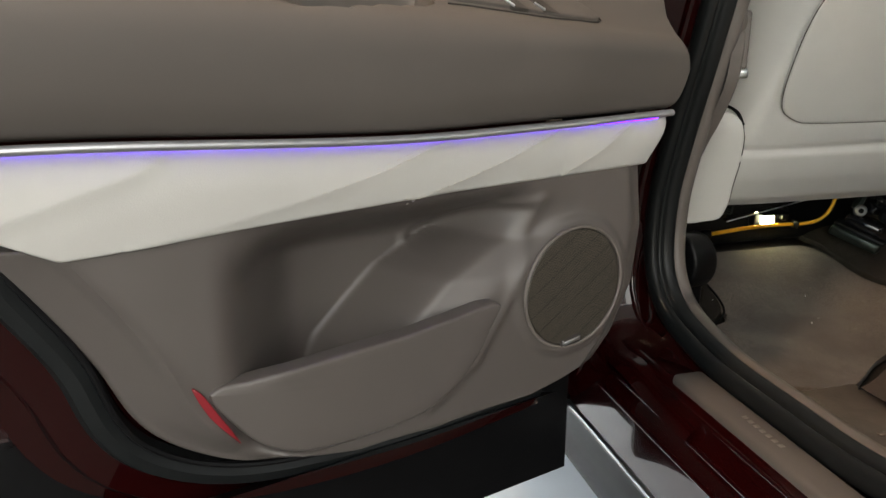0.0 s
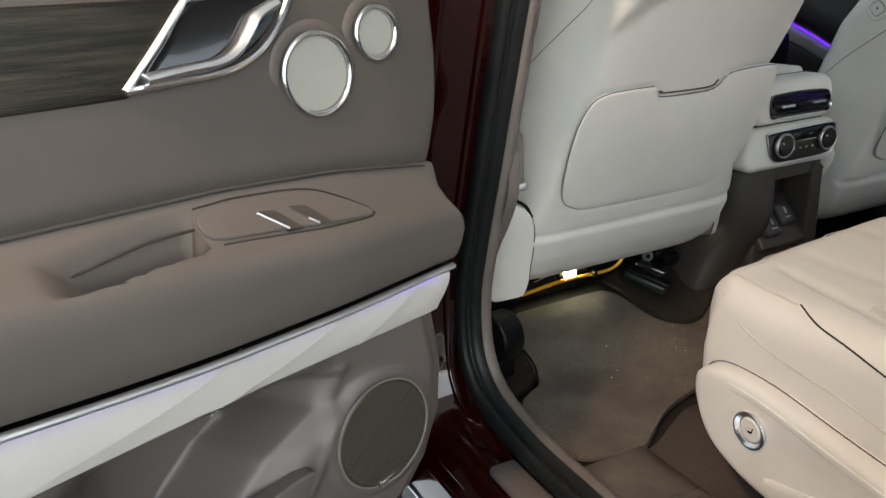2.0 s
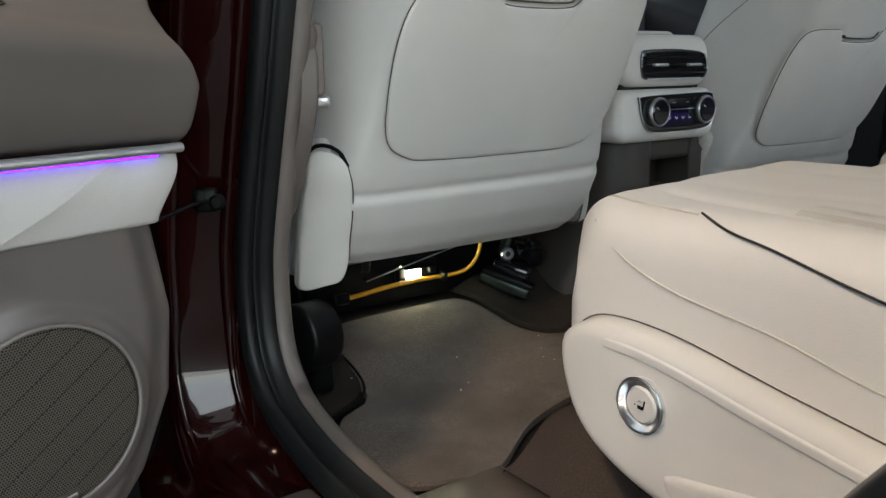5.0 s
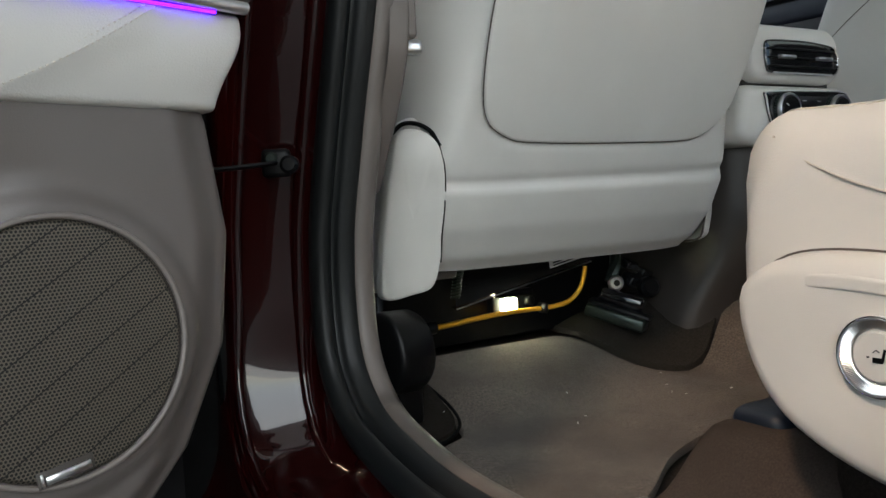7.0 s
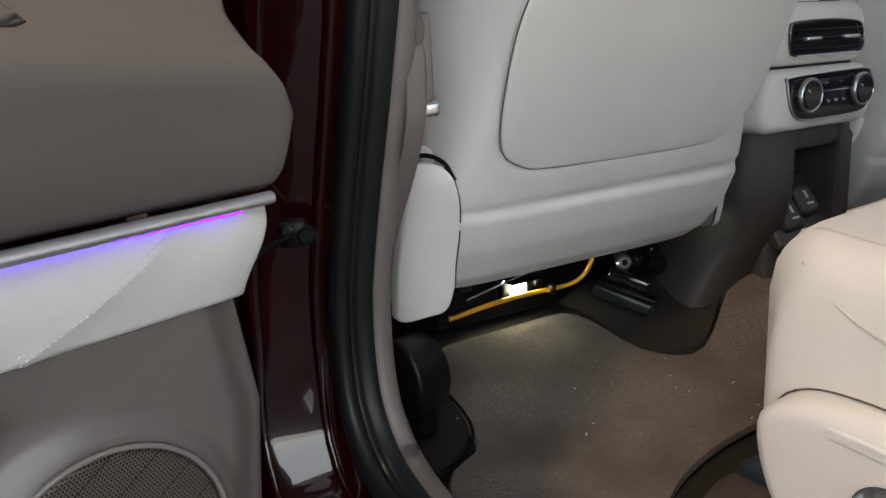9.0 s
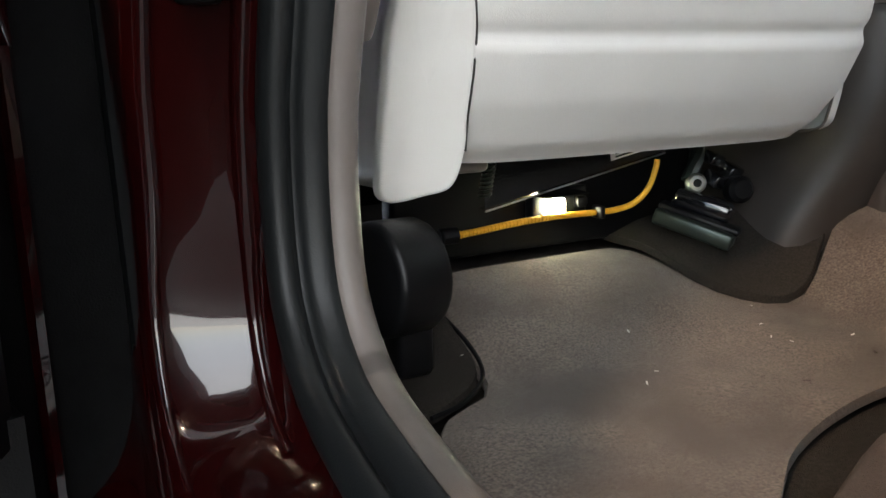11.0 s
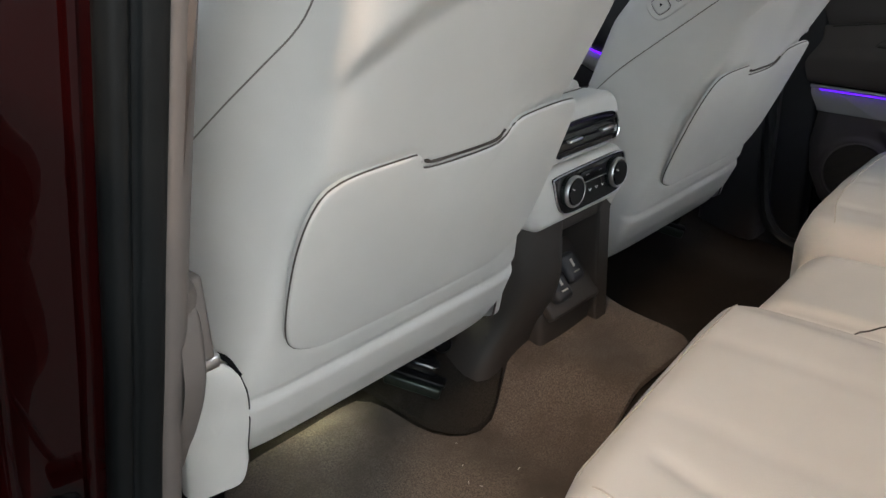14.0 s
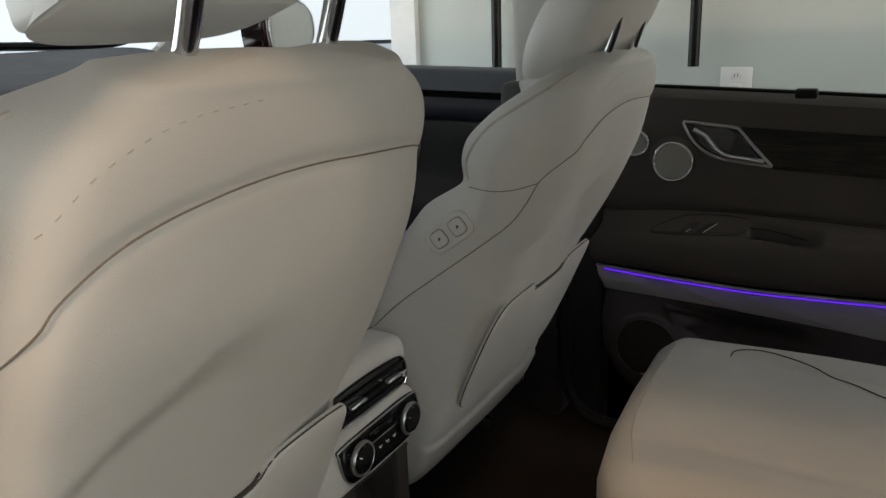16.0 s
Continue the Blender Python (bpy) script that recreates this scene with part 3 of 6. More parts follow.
def carpet(name, x0, x1, y0, y1, mat, lift, parent=None, label="", nx=90, ny=90, inside=None, thick=0.006):
    xs, ys = np.meshgrid(np.linspace(x0, x1, nx), np.linspace(y0, y1, ny), indexing="ij")
    z = floor_z(xs, ys) + lift
    wob = np.array([[noise.noise(Vector((x * 9, y * 9, 3.1))) for x, y in zip(a, b)] for a, b in zip(xs, ys)])
    z = z + 0.003 * wob
    P = np.stack([xs, ys, z], -1)
    drop = None
    if inside is not None:
        cx = (xs[:-1, :-1] + xs[1:, 1:]) / 2
        cy = (ys[:-1, :-1] + ys[1:, 1:]) / 2
        drop = ~within(np.stack([cx, cy], -1), inside)
    return net(name, P, mat, parent, label, drop=drop)


tagged(carpet("floor", 0.66, 2.24, -0.2, 2.4, CARPET_DARK, -0.016), "dark brown carpet of the cabin floor", "floor", kind="structure")


def mat_outline(pts, n=90):
    return spline(pts, n, True)


def flat_mat(name, outline, mat, lift, label, thick=0.005, rings=16, dome=0.0):
    """A floor mat: its outline rolled down at the edge, its face following the floor."""
    o = mat_outline(outline)
    c = o.mean(0)
    rows = []
    for f, dz in [(1.0, -0.004), (1.0, thick - 0.003), (0.994, thick - 0.0008)] + [(1 - 0.008 - 0.992 * k / rings, thick) for k in range(rings)] + [(0.002, thick)]:
        q = c + (o - c) * f
        rows.append(np.stack([q[:, 0], q[:, 1], floor_z(q[:, 0], q[:, 1]) + lift + dz + dome * (1 - f * f) + (0.0022 * np.sin(q[:, 0] * 31 + q[:, 1] * 17) if f < 0.95 else 0)], 1))
    P = np.array(rows)
    P = np.concatenate([P, P[:, :1]], 1)
    ob = net(name, P, mat)
    return tagged(ob, label, "floor mat")


flat_mat("floor_mat", [(0.676, 0.88), (0.690, 0.835), (0.73, 0.812), (0.79, 0.802), (0.83, 0.825), (0.90, 0.870), (1.00, 0.90), (1.12, 0.91), (1.22, 0.91), (1.36, 0.91), (1.47, 0.91), (1.508, 0.93), (1.528, 1.02), (1.548, 1.11), (1.545, 1.158), (1.50, 1.155), (1.40, 1.138), (1.32, 1.132), (1.275, 1.124), (1.23, 1.106), (1.19, 1.096),
                       (1.14, 1.108), (1.10, 1.15), (1.075, 1.235), (1.05, 1.262), (0.95, 1.262), (0.83, 1.255), (0.79, 1.21), (0.782, 1.12), (0.765, 1.06), (0.71, 1.03), (0.678, 0.97)],
         CARPET, -0.006, "brown looped carpet mat in the rear footwell")
flat_mat("carpet_piece", [(0.69, 1.04), (0.73, 1.05), (0.77, 1.085), (0.782, 1.13), (0.775, 1.2), (0.70, 1.21), (0.67, 1.12)], CARPET_DARK, 0.0, "dark carpet flap with a bound edge beside the seat track")
fo = spline([(0.70, 1.032), (0.735, 1.045), (0.775, 1.083), (0.787, 1.13), (0.779, 1.2)], 40)
tagged(tube("flap_binding", [(x, y, float(floor_z(x, y)) + 0.003) for x, y in fo], 0.0020, GAP, None, "", curve=False), "black binding along the edge of the carpet flap", "binding")
flat_mat("tunnel_carpet", [(1.09, 1.24), (1.105, 1.16), (1.145, 1.112), (1.19, 1.10), (1.235, 1.112), (1.30, 1.16), (1.31, 1.3), (1.2, 1.4), (1.1, 1.35)], CARPET_DARK, 0.0, "dark carpet hump around the seat track", dome=0.02)
hp = thing("heel_plate", (0.78, 0.68, 0.5), "worn ribbed grey-brown plate in front of the bench", "heel plate")
box("plate", (0.655, 0.45, 0.497), (0.796, 0.806, 0.507), PLATE, hp, "", 0.004)
for i in range(14):
    box("rib", (0.722, 0.47 + i * 0.016, 0.506), (0.794, 0.478 + i * 0.016, 0.5088), PLATE, hp, "", 0.001, 1)
box("tunnel_block", (1.29, 1.10, 0.49), (1.51, 2.0, 0.60), CARPET_DARK, None, "dark carpeted transmission tunnel", 0.03, 3)
tagged(bpy.data.objects["tunnel_block"], "dark carpeted transmission tunnel", "tunnel", kind="structure")


# ---- doors ----
def door_trim(name, O, u, nin, label, swung):
    O, u, nin, zz = A(*O), A(*u), A(*nin), A(0, 0, 1)

    def D(s, h, d=0.0):
        s, h, d = np.broadcast_arrays(np.asarray(s, float), np.asarray(h, float), np.asarray(d, float))
        return O + s[..., None] * u + h[..., None] * zz + d[..., None] * nin

    back = -nin
    door = thing(name, tuple(D(0.3, 0.6)), label, "car door")
    S_END = 0.98

    def crease(s):
        return np.interp(s, [-0.02, 0.045, 0.166, 0.296, 0.45, 1.0], [1.008, 1.019, 1.036, 1.045, 1.047, 1.05])

    def rise(s):
        return 0.020 * smooth(0.30, 0.72, s)

    def trim_d(h):
        return 0.004 - 0.03 * np.clip((np.asarray(h, float) - 1.045) / 0.24, 0, 1) ** 1.2

    # upper trim
    q, t = np.meshgrid(np.linspace(0, 1, 70), np.linspace(0, 1, 30), indexing="ij")
    h = 1.0 + 0.285 * t
    s0 = np.interp(h, [1.0, 1.02, 1.06, 1.10, 1.14, 1.20, 1.25], [0.034, 0.029, 0.014, 0.006, 0.001, -0.001, -0.001])
    s = s0 + (S_END - s0) * q
    hc = crease(s)
    h = hc + (1.285 - hc) * t
    d = 0.004 - 0.03 * t ** 1.2 - 0.006 * smooth(0.1, 0.0, s) - 0.007 * np.exp(-(t / 0.03) ** 2)
    d -= 0.025 * smooth(0.93, 1.0, t)
    net("upper_trim", edged(D(s, h, d), back, 0.006, 0.03), TAUPE_UPPER, door, "taupe padded upper trim")

    # armrest
    pr = spline([(0.016, 0.897), (0.030, 0.903), (0.042, 0.925), (0.049, 0.955), (0.051, 0.975), (0.046, 0.990), (0.034, 1.001), (0.018, 1.02), (0.002, 1.045)], 46)
    q, k = np.meshgrid(np.linspace(0, 1, 150), np.arange(46), indexing="ij")
    pd, ph = pr[k, 0], pr[k, 1]
    s0 = np.interp(ph, [0.89, 0.91, 0.95, 0.976, 1.0, 1.02, 1.05], [0.016, 0.009, 0.003, 0.010, 0.022, 0.029, 0.026])
    s = s0 + (S_END - s0) * q
    taper = 0.55 + 0.45 * smooth(-0.02, 0.22, s)
    up = np.clip((ph - 0.9) / 0.145, 0, 1)
    h = ph + up * (crease(s) - 1.045) + 0.020 * smooth(0.95, 0.99, ph) * smooth(1.045, 1.0, ph) * (smooth(0.1, 0.6, s) - 0.2)
    dip = ph + 0.010 * smooth(0.35, 0.47, s)
    top = smooth(0.997, 1.006, dip) * smooth(1.035, 1.026, dip)
    cup = top * smooth(0.336, 0.341, s) * smooth(0.480, 0.40, s)
    d = pd * taper
    h = h - 0.062 * cup + rise(s) * (1 - up)
    d = d - 0.004 * cup
    net("armrest", edged(D(s, h, d), back, 0.004, 0.02), TAUPE, door, "taupe padded armrest with a scooped grip")
    sp = np.linspace(0.325, 0.47, 20)
    tube("grip_seam", [tuple(p) for p in D(sp, crease(sp) - 0.025 - 0.014 * smooth(0.36, 0.47, sp), 0.016)], 0.0014, SEAM_DARK, door, "dark seam in the grip", curve=False)
    sp = np.linspace(0.04, S_END - 0.02, 40)
    tube("crease_seam", [tuple(p) for p in D(sp, crease(sp) + 0.0008, 0.0035)], 0.0011, SEAM_DARK, door, "dark seam above the armrest", curve=False)

    # switch plate on the armrest's top
    def on_top(x, y, lift):
        u_ = min(1, max(0, (y - 0.9) / 0.145))
        hh = y + u_ * (crease(x) - 1.045) + 0.020 * smooth(0.95, 0.99, y) * smooth(1.045, 1.0, y) * (smooth(0.1, 0.6, x) - 0.2) + rise(x) * (1 - u_)
        dd_ = np.interp(y, pr[:, 1], pr[:, 0]) * (0.55 + 0.45 * smooth(-0.02, 0.22, x))
        return D(x, hh + lift * 0.8, dd_ + lift * 0.6)

    plate = pillow("switch_plate", [(0.332, 1.012), (0.327, 1.030), (0.28, 1.035), (0.217, 1.033), (0.182, 1.024), (0.140, 1.003), (0.19, 1.001), (0.255, 1.003), (0.315, 1.004)],
                   on_top, TAUPE, door, "taupe switch plate", 0.0034, 0.0016, 0.004, n=48)
    # A dark outline stands for the shading at the plate's edge.
    edge_line = spline([(0.330, 1.036), (0.28, 1.038), (0.217, 1.036), (0.180, 1.026), (0.138, 1.003), (0.19, 0.999), (0.255, 1.000), (0.318, 1.001)], 60)
    tube("plate_shade_line", [tuple(on_top(x, y, 0.0002)) for x, y in edge_line], 0.0009, SEAM_DARK, plate, "dark line drawn as shading round the plate", curve=False)
    for sx in (0.264, 0.229):
        pillow("switch", [(sx + 0.010, 1.020), (sx - 0.010, 1.020), (sx - 0.032, 1.0015), (sx - 0.014, 1.0015)], on_top, BROWN, plate, "dark window switch", 0.004, 0.0015, 0.0, n=24, curve=False)
        tube("switch_blade", [tuple(on_top(sx + (0.010 if sx > 0.25 else -0.006), 1.019 if sx > 0.25 else 1.0075, 0.0045)), tuple(on_top(sx - 0.015, 1.002, 0.0045))], 0.0012, CHROME, plate, "bright switch edge", curve=False)

    # bright strip and the light under it
    s = np.linspace(0.018, S_END, 50)
    hs = 0.893 + rise(s)
    dd = 0.026 * (0.55 + 0.45 * smooth(-0.02, 0.22, s)) + 0.005
    a = np.linspace(0, 2 * np.pi, 12, endpoint=False)
    P = D(s[:, None] + 0 * a, hs[:, None] + 0.0038 * np.sin(a), dd[:, None] + 0.005 * np.cos(a))
    net("chrome_strip", P, SATIN, door, "satin chrome strip", ring=True, caps=True)
    slot_d = np.full(len(s), 0.0190) if swung else dd + 0.002
    P = D(s[1:-1, None] + 0 * a, hs[1:-1, None] - (0.0046 if swung else 0.0058) + 0.0010 * np.sin(a), slot_d[1:-1, None] + 0.0012 * np.cos(a))
    net("light_strip", P, PURPLE_HIDDEN if swung else PURPLE, door, "glowing violet ambient light line", ring=True, caps=True)
    # Added baffle that keeps the violet light off the armrest.
    net("strip_baffle", np.stack([D(s, hs - 0.0010, 0.0), D(s, hs - 0.0022, dd * 0.6), D(s, hs - 0.0030, dd + 0.003)]), BLACK, door, "black baffle added to stop violet light rising")

    # cream quilted insert
    q, t = np.meshgrid(np.linspace(0, 1, 190), np.linspace(0, 1, 34), indexing="ij")
    s1 = 0.635 + 0.14 * t
    sA = 0.034 - 0.014 * smooth(0, 0.9, t)
    s = sA + (s1 - sA) * q
    hb = np.interp(s, [0, 0.04, 0.29, 0.51, 0.606, 0.7], [0.838, 0.838, 0.836, 0.829, 0.825, 0.824])
    h = hb + (0.887 + rise(s) - hb) * t
    d = 0.005 + 0.012 * np.sin(t * np.pi * 0.62) - 0.004 * smooth(0.05, 0.0, s)
    sh = np.stack([s, h], -1)
    folds = [[(0.593, 0.824), (0.51, 0.836), (0.386, 0.862), (0.297, 0.892)], [(0.345, 0.830), (0.25, 0.858), (0.165, 0.890)],
             [(0.16, 0.836), (0.115, 0.86), (0.07, 0.889)], [(0.75, 0.84), (0.66, 0.862), (0.56, 0.892)]]
    for f in folds:
        f = spline(f, 14)
        line_h = np.interp(s, f[::-1, 0], f[::-1, 1])
        inside = (s > f[-1, 0]) & (s < f[0, 0])
        dist = reach(sh, f)
        side = np.sign(h - line_h)
        d = d + inside * np.where(side > 0, 0.0015 * np.exp(-dist / 0.010), 0.0015 * np.exp(-dist / 0.012) * np.cos(np.minimum(dist / 0.006, 3.1)))
    net("insert_panel", edged(D(s, h, d), back, 0.004, 0.012), CREAM_INSERT, door, "cream leather insert with slanting folds")
    for f in folds[:3]:
        for off in (0.0, 0.0045):
            f2 = spline(f, 60)
            for i in range(0, 58, 2):
                pa, pb = f2[i], f2[i] * 0.25 + f2[i + 1] * 0.75
                if not swung or pa[0] > 0.45 or pa[0] < 0.02:
                    continue
                dd2 = 0.005 + 0.012 * math.sin(min(1, max(0, (pa[1] - 0.835) / 0.052)) * math.pi * 0.62) + 0.0016
                tube("stitch", [tuple(D(pa[0], pa[1] + off, dd2)), tuple(D(pb[0], pb[1] + off, dd2))], 0.00045, SEAM_LIGHT, door, "", curve=False, sides=5)

    # lower panel with the recess of the map pocket
    q, t = np.meshgrid(np.linspace(0, 1, 170), np.linspace(0, 1, 90), indexing="ij")
    h0 = 0.590 + 0.247 * t
    sA = np.interp(h0, [0.590, 0.597, 0.605, 0.635, 0.693, 0.761, 0.829, 0.84], [0.16, 0.12, 0.092, 0.063, 0.034, 0.026, 0.036, 0.04])
    rim_line = spline([(0.590, 0.45), (0.598, 0.49), (0.609, 0.518), (0.638, 0.56), (0.671, 0.589), (0.727, 0.613), (0.784, 0.645), (0.827, 0.673), (0.85, 0.69)], 80)
    sB = np.interp(h0, rim_line[:, 0], rim_line[:, 1])
    s = sA + (sB - sA) * q
    h = h0 - 0.010 * t * smooth(0.3, 0.6, s)
    rim = np.interp(s, [0.2, 0.238, 0.355, 0.47, 0.535], [0.712, 0.709, 0.702, 0.696, 0.690])
    swell = s - np.interp(h, [0.60, 0.67, 0.70, 0.735, 0.752, 0.77, 0.80], [0.40, 0.368, 0.335, 0.295, 0.262, 0.225, 0.20])
    rec = smooth(0.53, 0.405, s) * smooth(0.836, 0.765, h) * smooth(0.60, 0.63, h) * (0.80 * smooth(-0.020, 0.030, swell) + 0.20 * smooth(-0.09, 0.0, swell))
    d = 0.0 - (0.112 if swung else 0.055) * rec
    edge = np.minimum(sB - s, 9)
    high = smooth(0.63, 0.68, h)
    d = d - (1 - high) * 0.022 * smooth(0.05, 0.0, edge) - high * (0.026 * np.clip((0.044 - edge) / 0.044, 0, 1) - 0.0022 * np.exp(-((edge - 0.043) / 0.0055) ** 2)) - 0.008 * smooth(0.024, 0.0, s - sA)
    sh = np.stack([s, h], -1)
    d = d + 0.004 * np.exp(-(reach(sh, [(0.175, 0.81), (0.22, 0.71), (0.262, 0.649), (0.318, 0.612)]) / 0.007) ** 2)
    d = d + 0.0035 * np.exp(-(reach(sh, spline([(0.182, 0.811), (0.207, 0.805), (0.234, 0.800), (0.264, 0.787), (0.281, 0.768), (0.283, 0.752)], 20)) / 0.0055) ** 2)
    spk = np.hypot(s - 0.133, h - 0.708)
    d = d + 0.004 * smooth(0.085, 0.074, spk)
    net("lower_panel", edged(D(s, h, d), back, 0.006, 0.03), TAUPE_HARD, door, "taupe moulded lower panel with a pocket recess")
    pillow("pocket_front", [(0.537, 0.688), (0.50, 0.694), (0.47, 0.697), (0.41, 0.700), (0.355, 0.703), (0.30, 0.709), (0.25, 0.715), (0.238, 0.710), (0.25, 0.69), (0.265, 0.664), (0.29, 0.638),
                            (0.325, 0.618), (0.36, 0.612), (0.40, 0.610), (0.45, 0.612), (0.49, 0.626), (0.515, 0.65)],
           lambda x, y, k: D(x, y, k + 0.004 - 0.010 * float(smooth(0.46, 0.53, x))), TAUPE_HARD, door, "taupe front of the map pocket", 0.010, 0.0032, 0.010, n=90)
    pillow("reflector", [(0.551, 0.697), (0.5435, 0.691), (0.5335, 0.673), (0.515, 0.638), (0.522, 0.645), (0.540, 0.670)],
           lambda x, y, k: D(x, y, k + 0.003 - 0.25 * max(0, x - 0.53)), RED, door, "slim red safety reflector", 0.004, 0.001, 0.006, n=40)

    # speakers
    grille = disc("speaker_grille", tuple(D(0.133, 0.708, 0.0065)), nin, 0.067, GRILLE, door, "brown punched speaker grille", 0.008, 0.002, 56, uv=True)
    ringed("speaker_ring", tuple(D(0.133, 0.708, 0.006)), nin, 0.0690, 0.0017, TAUPE_LIGHT, grille, "satin speaker ring")
    badge_m = Matrix.Rotation(math.atan2(nin[1], nin[0]) + math.pi / 2, 4, "Z") @ Matrix.Rotation(radians(-8), 4, "Y")
    badge = box("badge_plate", (-0.0145, -0.0006, -0.0044), (0.0145, 0.0006, 0.0044), BROWN, grille, "small dark badge plate", 0.001, 2, m=Matrix.Translation(D(0.136, 0.6465, 0.0074)) @ badge_m)
    for x0, x1, z0, z1 in ((-0.0128, -0.0116, -0.0030, 0.0034), (-0.0105, 0.0125, -0.0030, 0.0012)):
        box("badge_bar", (x0, -0.0006, z0), (x1, 0.0006, z1), CHROME, grille, "pale bar of an unlettered badge", 0.0002, 1, m=Matrix.Translation(D(0.136, 0.6465, 0.0083)) @ badge_m)
    for cs, ch, r, nm in ((0.172, 1.138, 0.038, "mid_speaker"), (0.090, 1.171, 0.0245, "tweeter")):
        sp_ob = disc(nm, tuple(D(cs, ch, trim_d(ch) + 0.004)), nin, r, GRILLE_SILVER, door, "silver punched small speaker", 0.006, 0.002, 44, uv=True)
        ringed("speaker_ring", tuple(D(cs, ch, trim_d(ch) + 0.005)), nin, r + 0.002, 0.0032, BRIGHT_CHROME, sp_ob, "bright speaker ring")
        ringed("speaker_collar", tuple(D(cs, ch, trim_d(ch) - 0.002)), nin, r + 0.008, 0.007, TAUPE, sp_ob, "taupe collar", flat=0.35)

    # veneer and inner handle
    q, t = np.meshgrid(np.linspace(0, 1, 30), np.linspace(0, 1, 10), indexing="ij")
    s0 = 0.366 - 0.068 * t
    s = s0 + (S_END - s0) * q
    net("veneer", edged(D(s, 1.142 + 0.074 * t, trim_d(1.142 + 0.074 * t) + 0.003), back, 0.003, 0.01), WOOD, door, "black open-pore wood veneer")
    cup_o = [(0.350, 1.153), (0.318, 1.153), (0.270, 1.157), (0.238, 1.170), (0.212, 1.192), (0.200, 1.214), (0.24, 1.217), (0.292, 1.213), (0.325, 1.182)]
    handle = pillow("door_handle", cup_o, lambda x, y, k: D(x, y, k + trim_d(y) + 0.003), GLOSS, door, "inner door handle in a dark recess", 0.002, 0.002, 0.004, n=60)
    fr = [(0.367, 1.146), (0.362, 1.1465), (0.318, 1.149), (0.268, 1.153), (0.234, 1.166), (0.208, 1.188), (0.192, 1.210), (0.187, 1.220), (0.192, 1.222), (0.24, 1.220), (0.292, 1.217), (0.298, 1.215), (0.332, 1.180), (0.363, 1.150)]
    loop = [tuple(D(x, y, trim_d(y) + 0.005)) for x, y in spline(fr + [fr[0]], 90)]
    tube("handle_frame", loop, 0.0034, CHROME, handle, "satin chrome handle frame", n=90)
    lever = [(0.352, 1.1545), (0.318, 1.158), (0.282, 1.161), (0.262, 1.170), (0.247, 1.185), (0.235, 1.198), (0.212, 1.208)]
    tube("handle_lever", [tuple(D(x, y, trim_d(y) + 0.012)) for x, y in lever], 0.0105, CHROME, handle, "satin chrome pull lever", flat=0.5, n=40)

    if swung:
        # the door's shell behind the trim
        edge = spline([(0.02, 1.25), (0.012, 1.05), (0.004, 0.90), (0.006, 0.74), (0.018, 0.66), (0.05, 0.60), (0.10, 0.575), (0.20, 0.566), (0.33, 0.562), (0.455, 0.57), (0.53, 0.588), (0.585, 0.62), (0.615, 0.66),
                       (0.635, 0.72), (0.668, 0.78), (0.70, 0.83), (0.78, 0.91), (0.9, 1.0), (0.97, 1.1), (1.0, 1.25)], 130)
        mid = A(0.35, 0.95)
        nor = edge - mid
        nor /= np.linalg.norm(nor, axis=1, keepdims=True)
        rows = [D(*(edge - nor * 0.05).T, -0.050), D(*(edge - nor * 0.012).T, -0.052), D(*edge.T, -0.054), D(*(edge + nor * 0.010).T, -0.056), D(*(edge + nor * 0.018).T, -0.062), D(*(edge + nor * 0.045).T, -0.066),
                D(*(edge + nor * 0.050).T, -0.075), D(*(edge + nor * 0.056).T, -0.12), D(*(edge + nor * 0.085).T, -0.135), D(*(edge + nor * 0.09).T, -0.15), D(*(edge + nor * 0.08).T, -0.17)]
        rear = edge[:, 0] > 0.13
        rows = [r[rear] for r in rows]
        net("inner_shell", np.array(rows), PAINT, door, "burgundy painted door edge")
        tube("door_weatherstrip", [tuple(p) for p in D(*(edge - nor * 0.001).T, -0.047)[rear]], 0.0155, RUBBER, door, "black rubber weatherstrip", n=110)
        tube("door_inner_seal", [tuple(p) for p in D(*(edge - nor * 0.013).T, -0.030)[rear]], 0.003, BLACK, door, "thin black edge seal", n=110)
        q, t = np.meshgrid(np.linspace(0, 1, 30), np.linspace(0, 1, 20), indexing="ij")
        net("outer_skin", D(-0.02 + 1.04 * q, 0.56 + 0.69 * t, -0.175 - 0.03 * np.sin(t * 2.6)), PAINT, door, "burgundy outer door skin")
        box("lower_cladding", (0, 0, 0), (1, 1, 1), BLACK, door, "black lower door cladding", 0)
        cl = bpy.data.objects["lower_cladding"]
        for v, (ss, hh, dk) in zip(cl.data.vertices, [(a, b, c) for a in (-0.022, 0.80) for b in (-0.185, -0.165) for c in (0.338, 0.60)]):
            v.co = Vector(D(ss, dk, hh))
        q, t = np.meshgrid(np.linspace(0, 1, 30), np.linspace(0, 1, 6), indexing="ij")
        net("bottom_closing", D(0.12 + 0.50 * q, 0.562 - 0.06 * t, -0.03 - 0.13 * t), BLACK, door, "black underside of the door")
        hz = np.linspace(0.585, 1.25, 36)
        hs_ = np.interp(hz, [0.36, 0.56, 0.62, 0.70, 0.80, 0.9, 1.0, 1.25], [0.10, 0.10, 0.07, 0.04, 0.034, 0.02, 0.03, 0.03])
        net("front_closing", np.stack([D(hs_ + 0.015, hz, np.minimum(-0.012, trim_d(hz) - 0.02)), D(hs_, hz, np.minimum(-0.02, trim_d(hz) - 0.028)), D(hs_ - 0.01, hz, np.minimum(-0.05, trim_d(hz) - 0.05)), D(hs_ * 0 - 0.018, hz, -0.17)]), BLACK, door, "dark hinge face of the door")
    return door


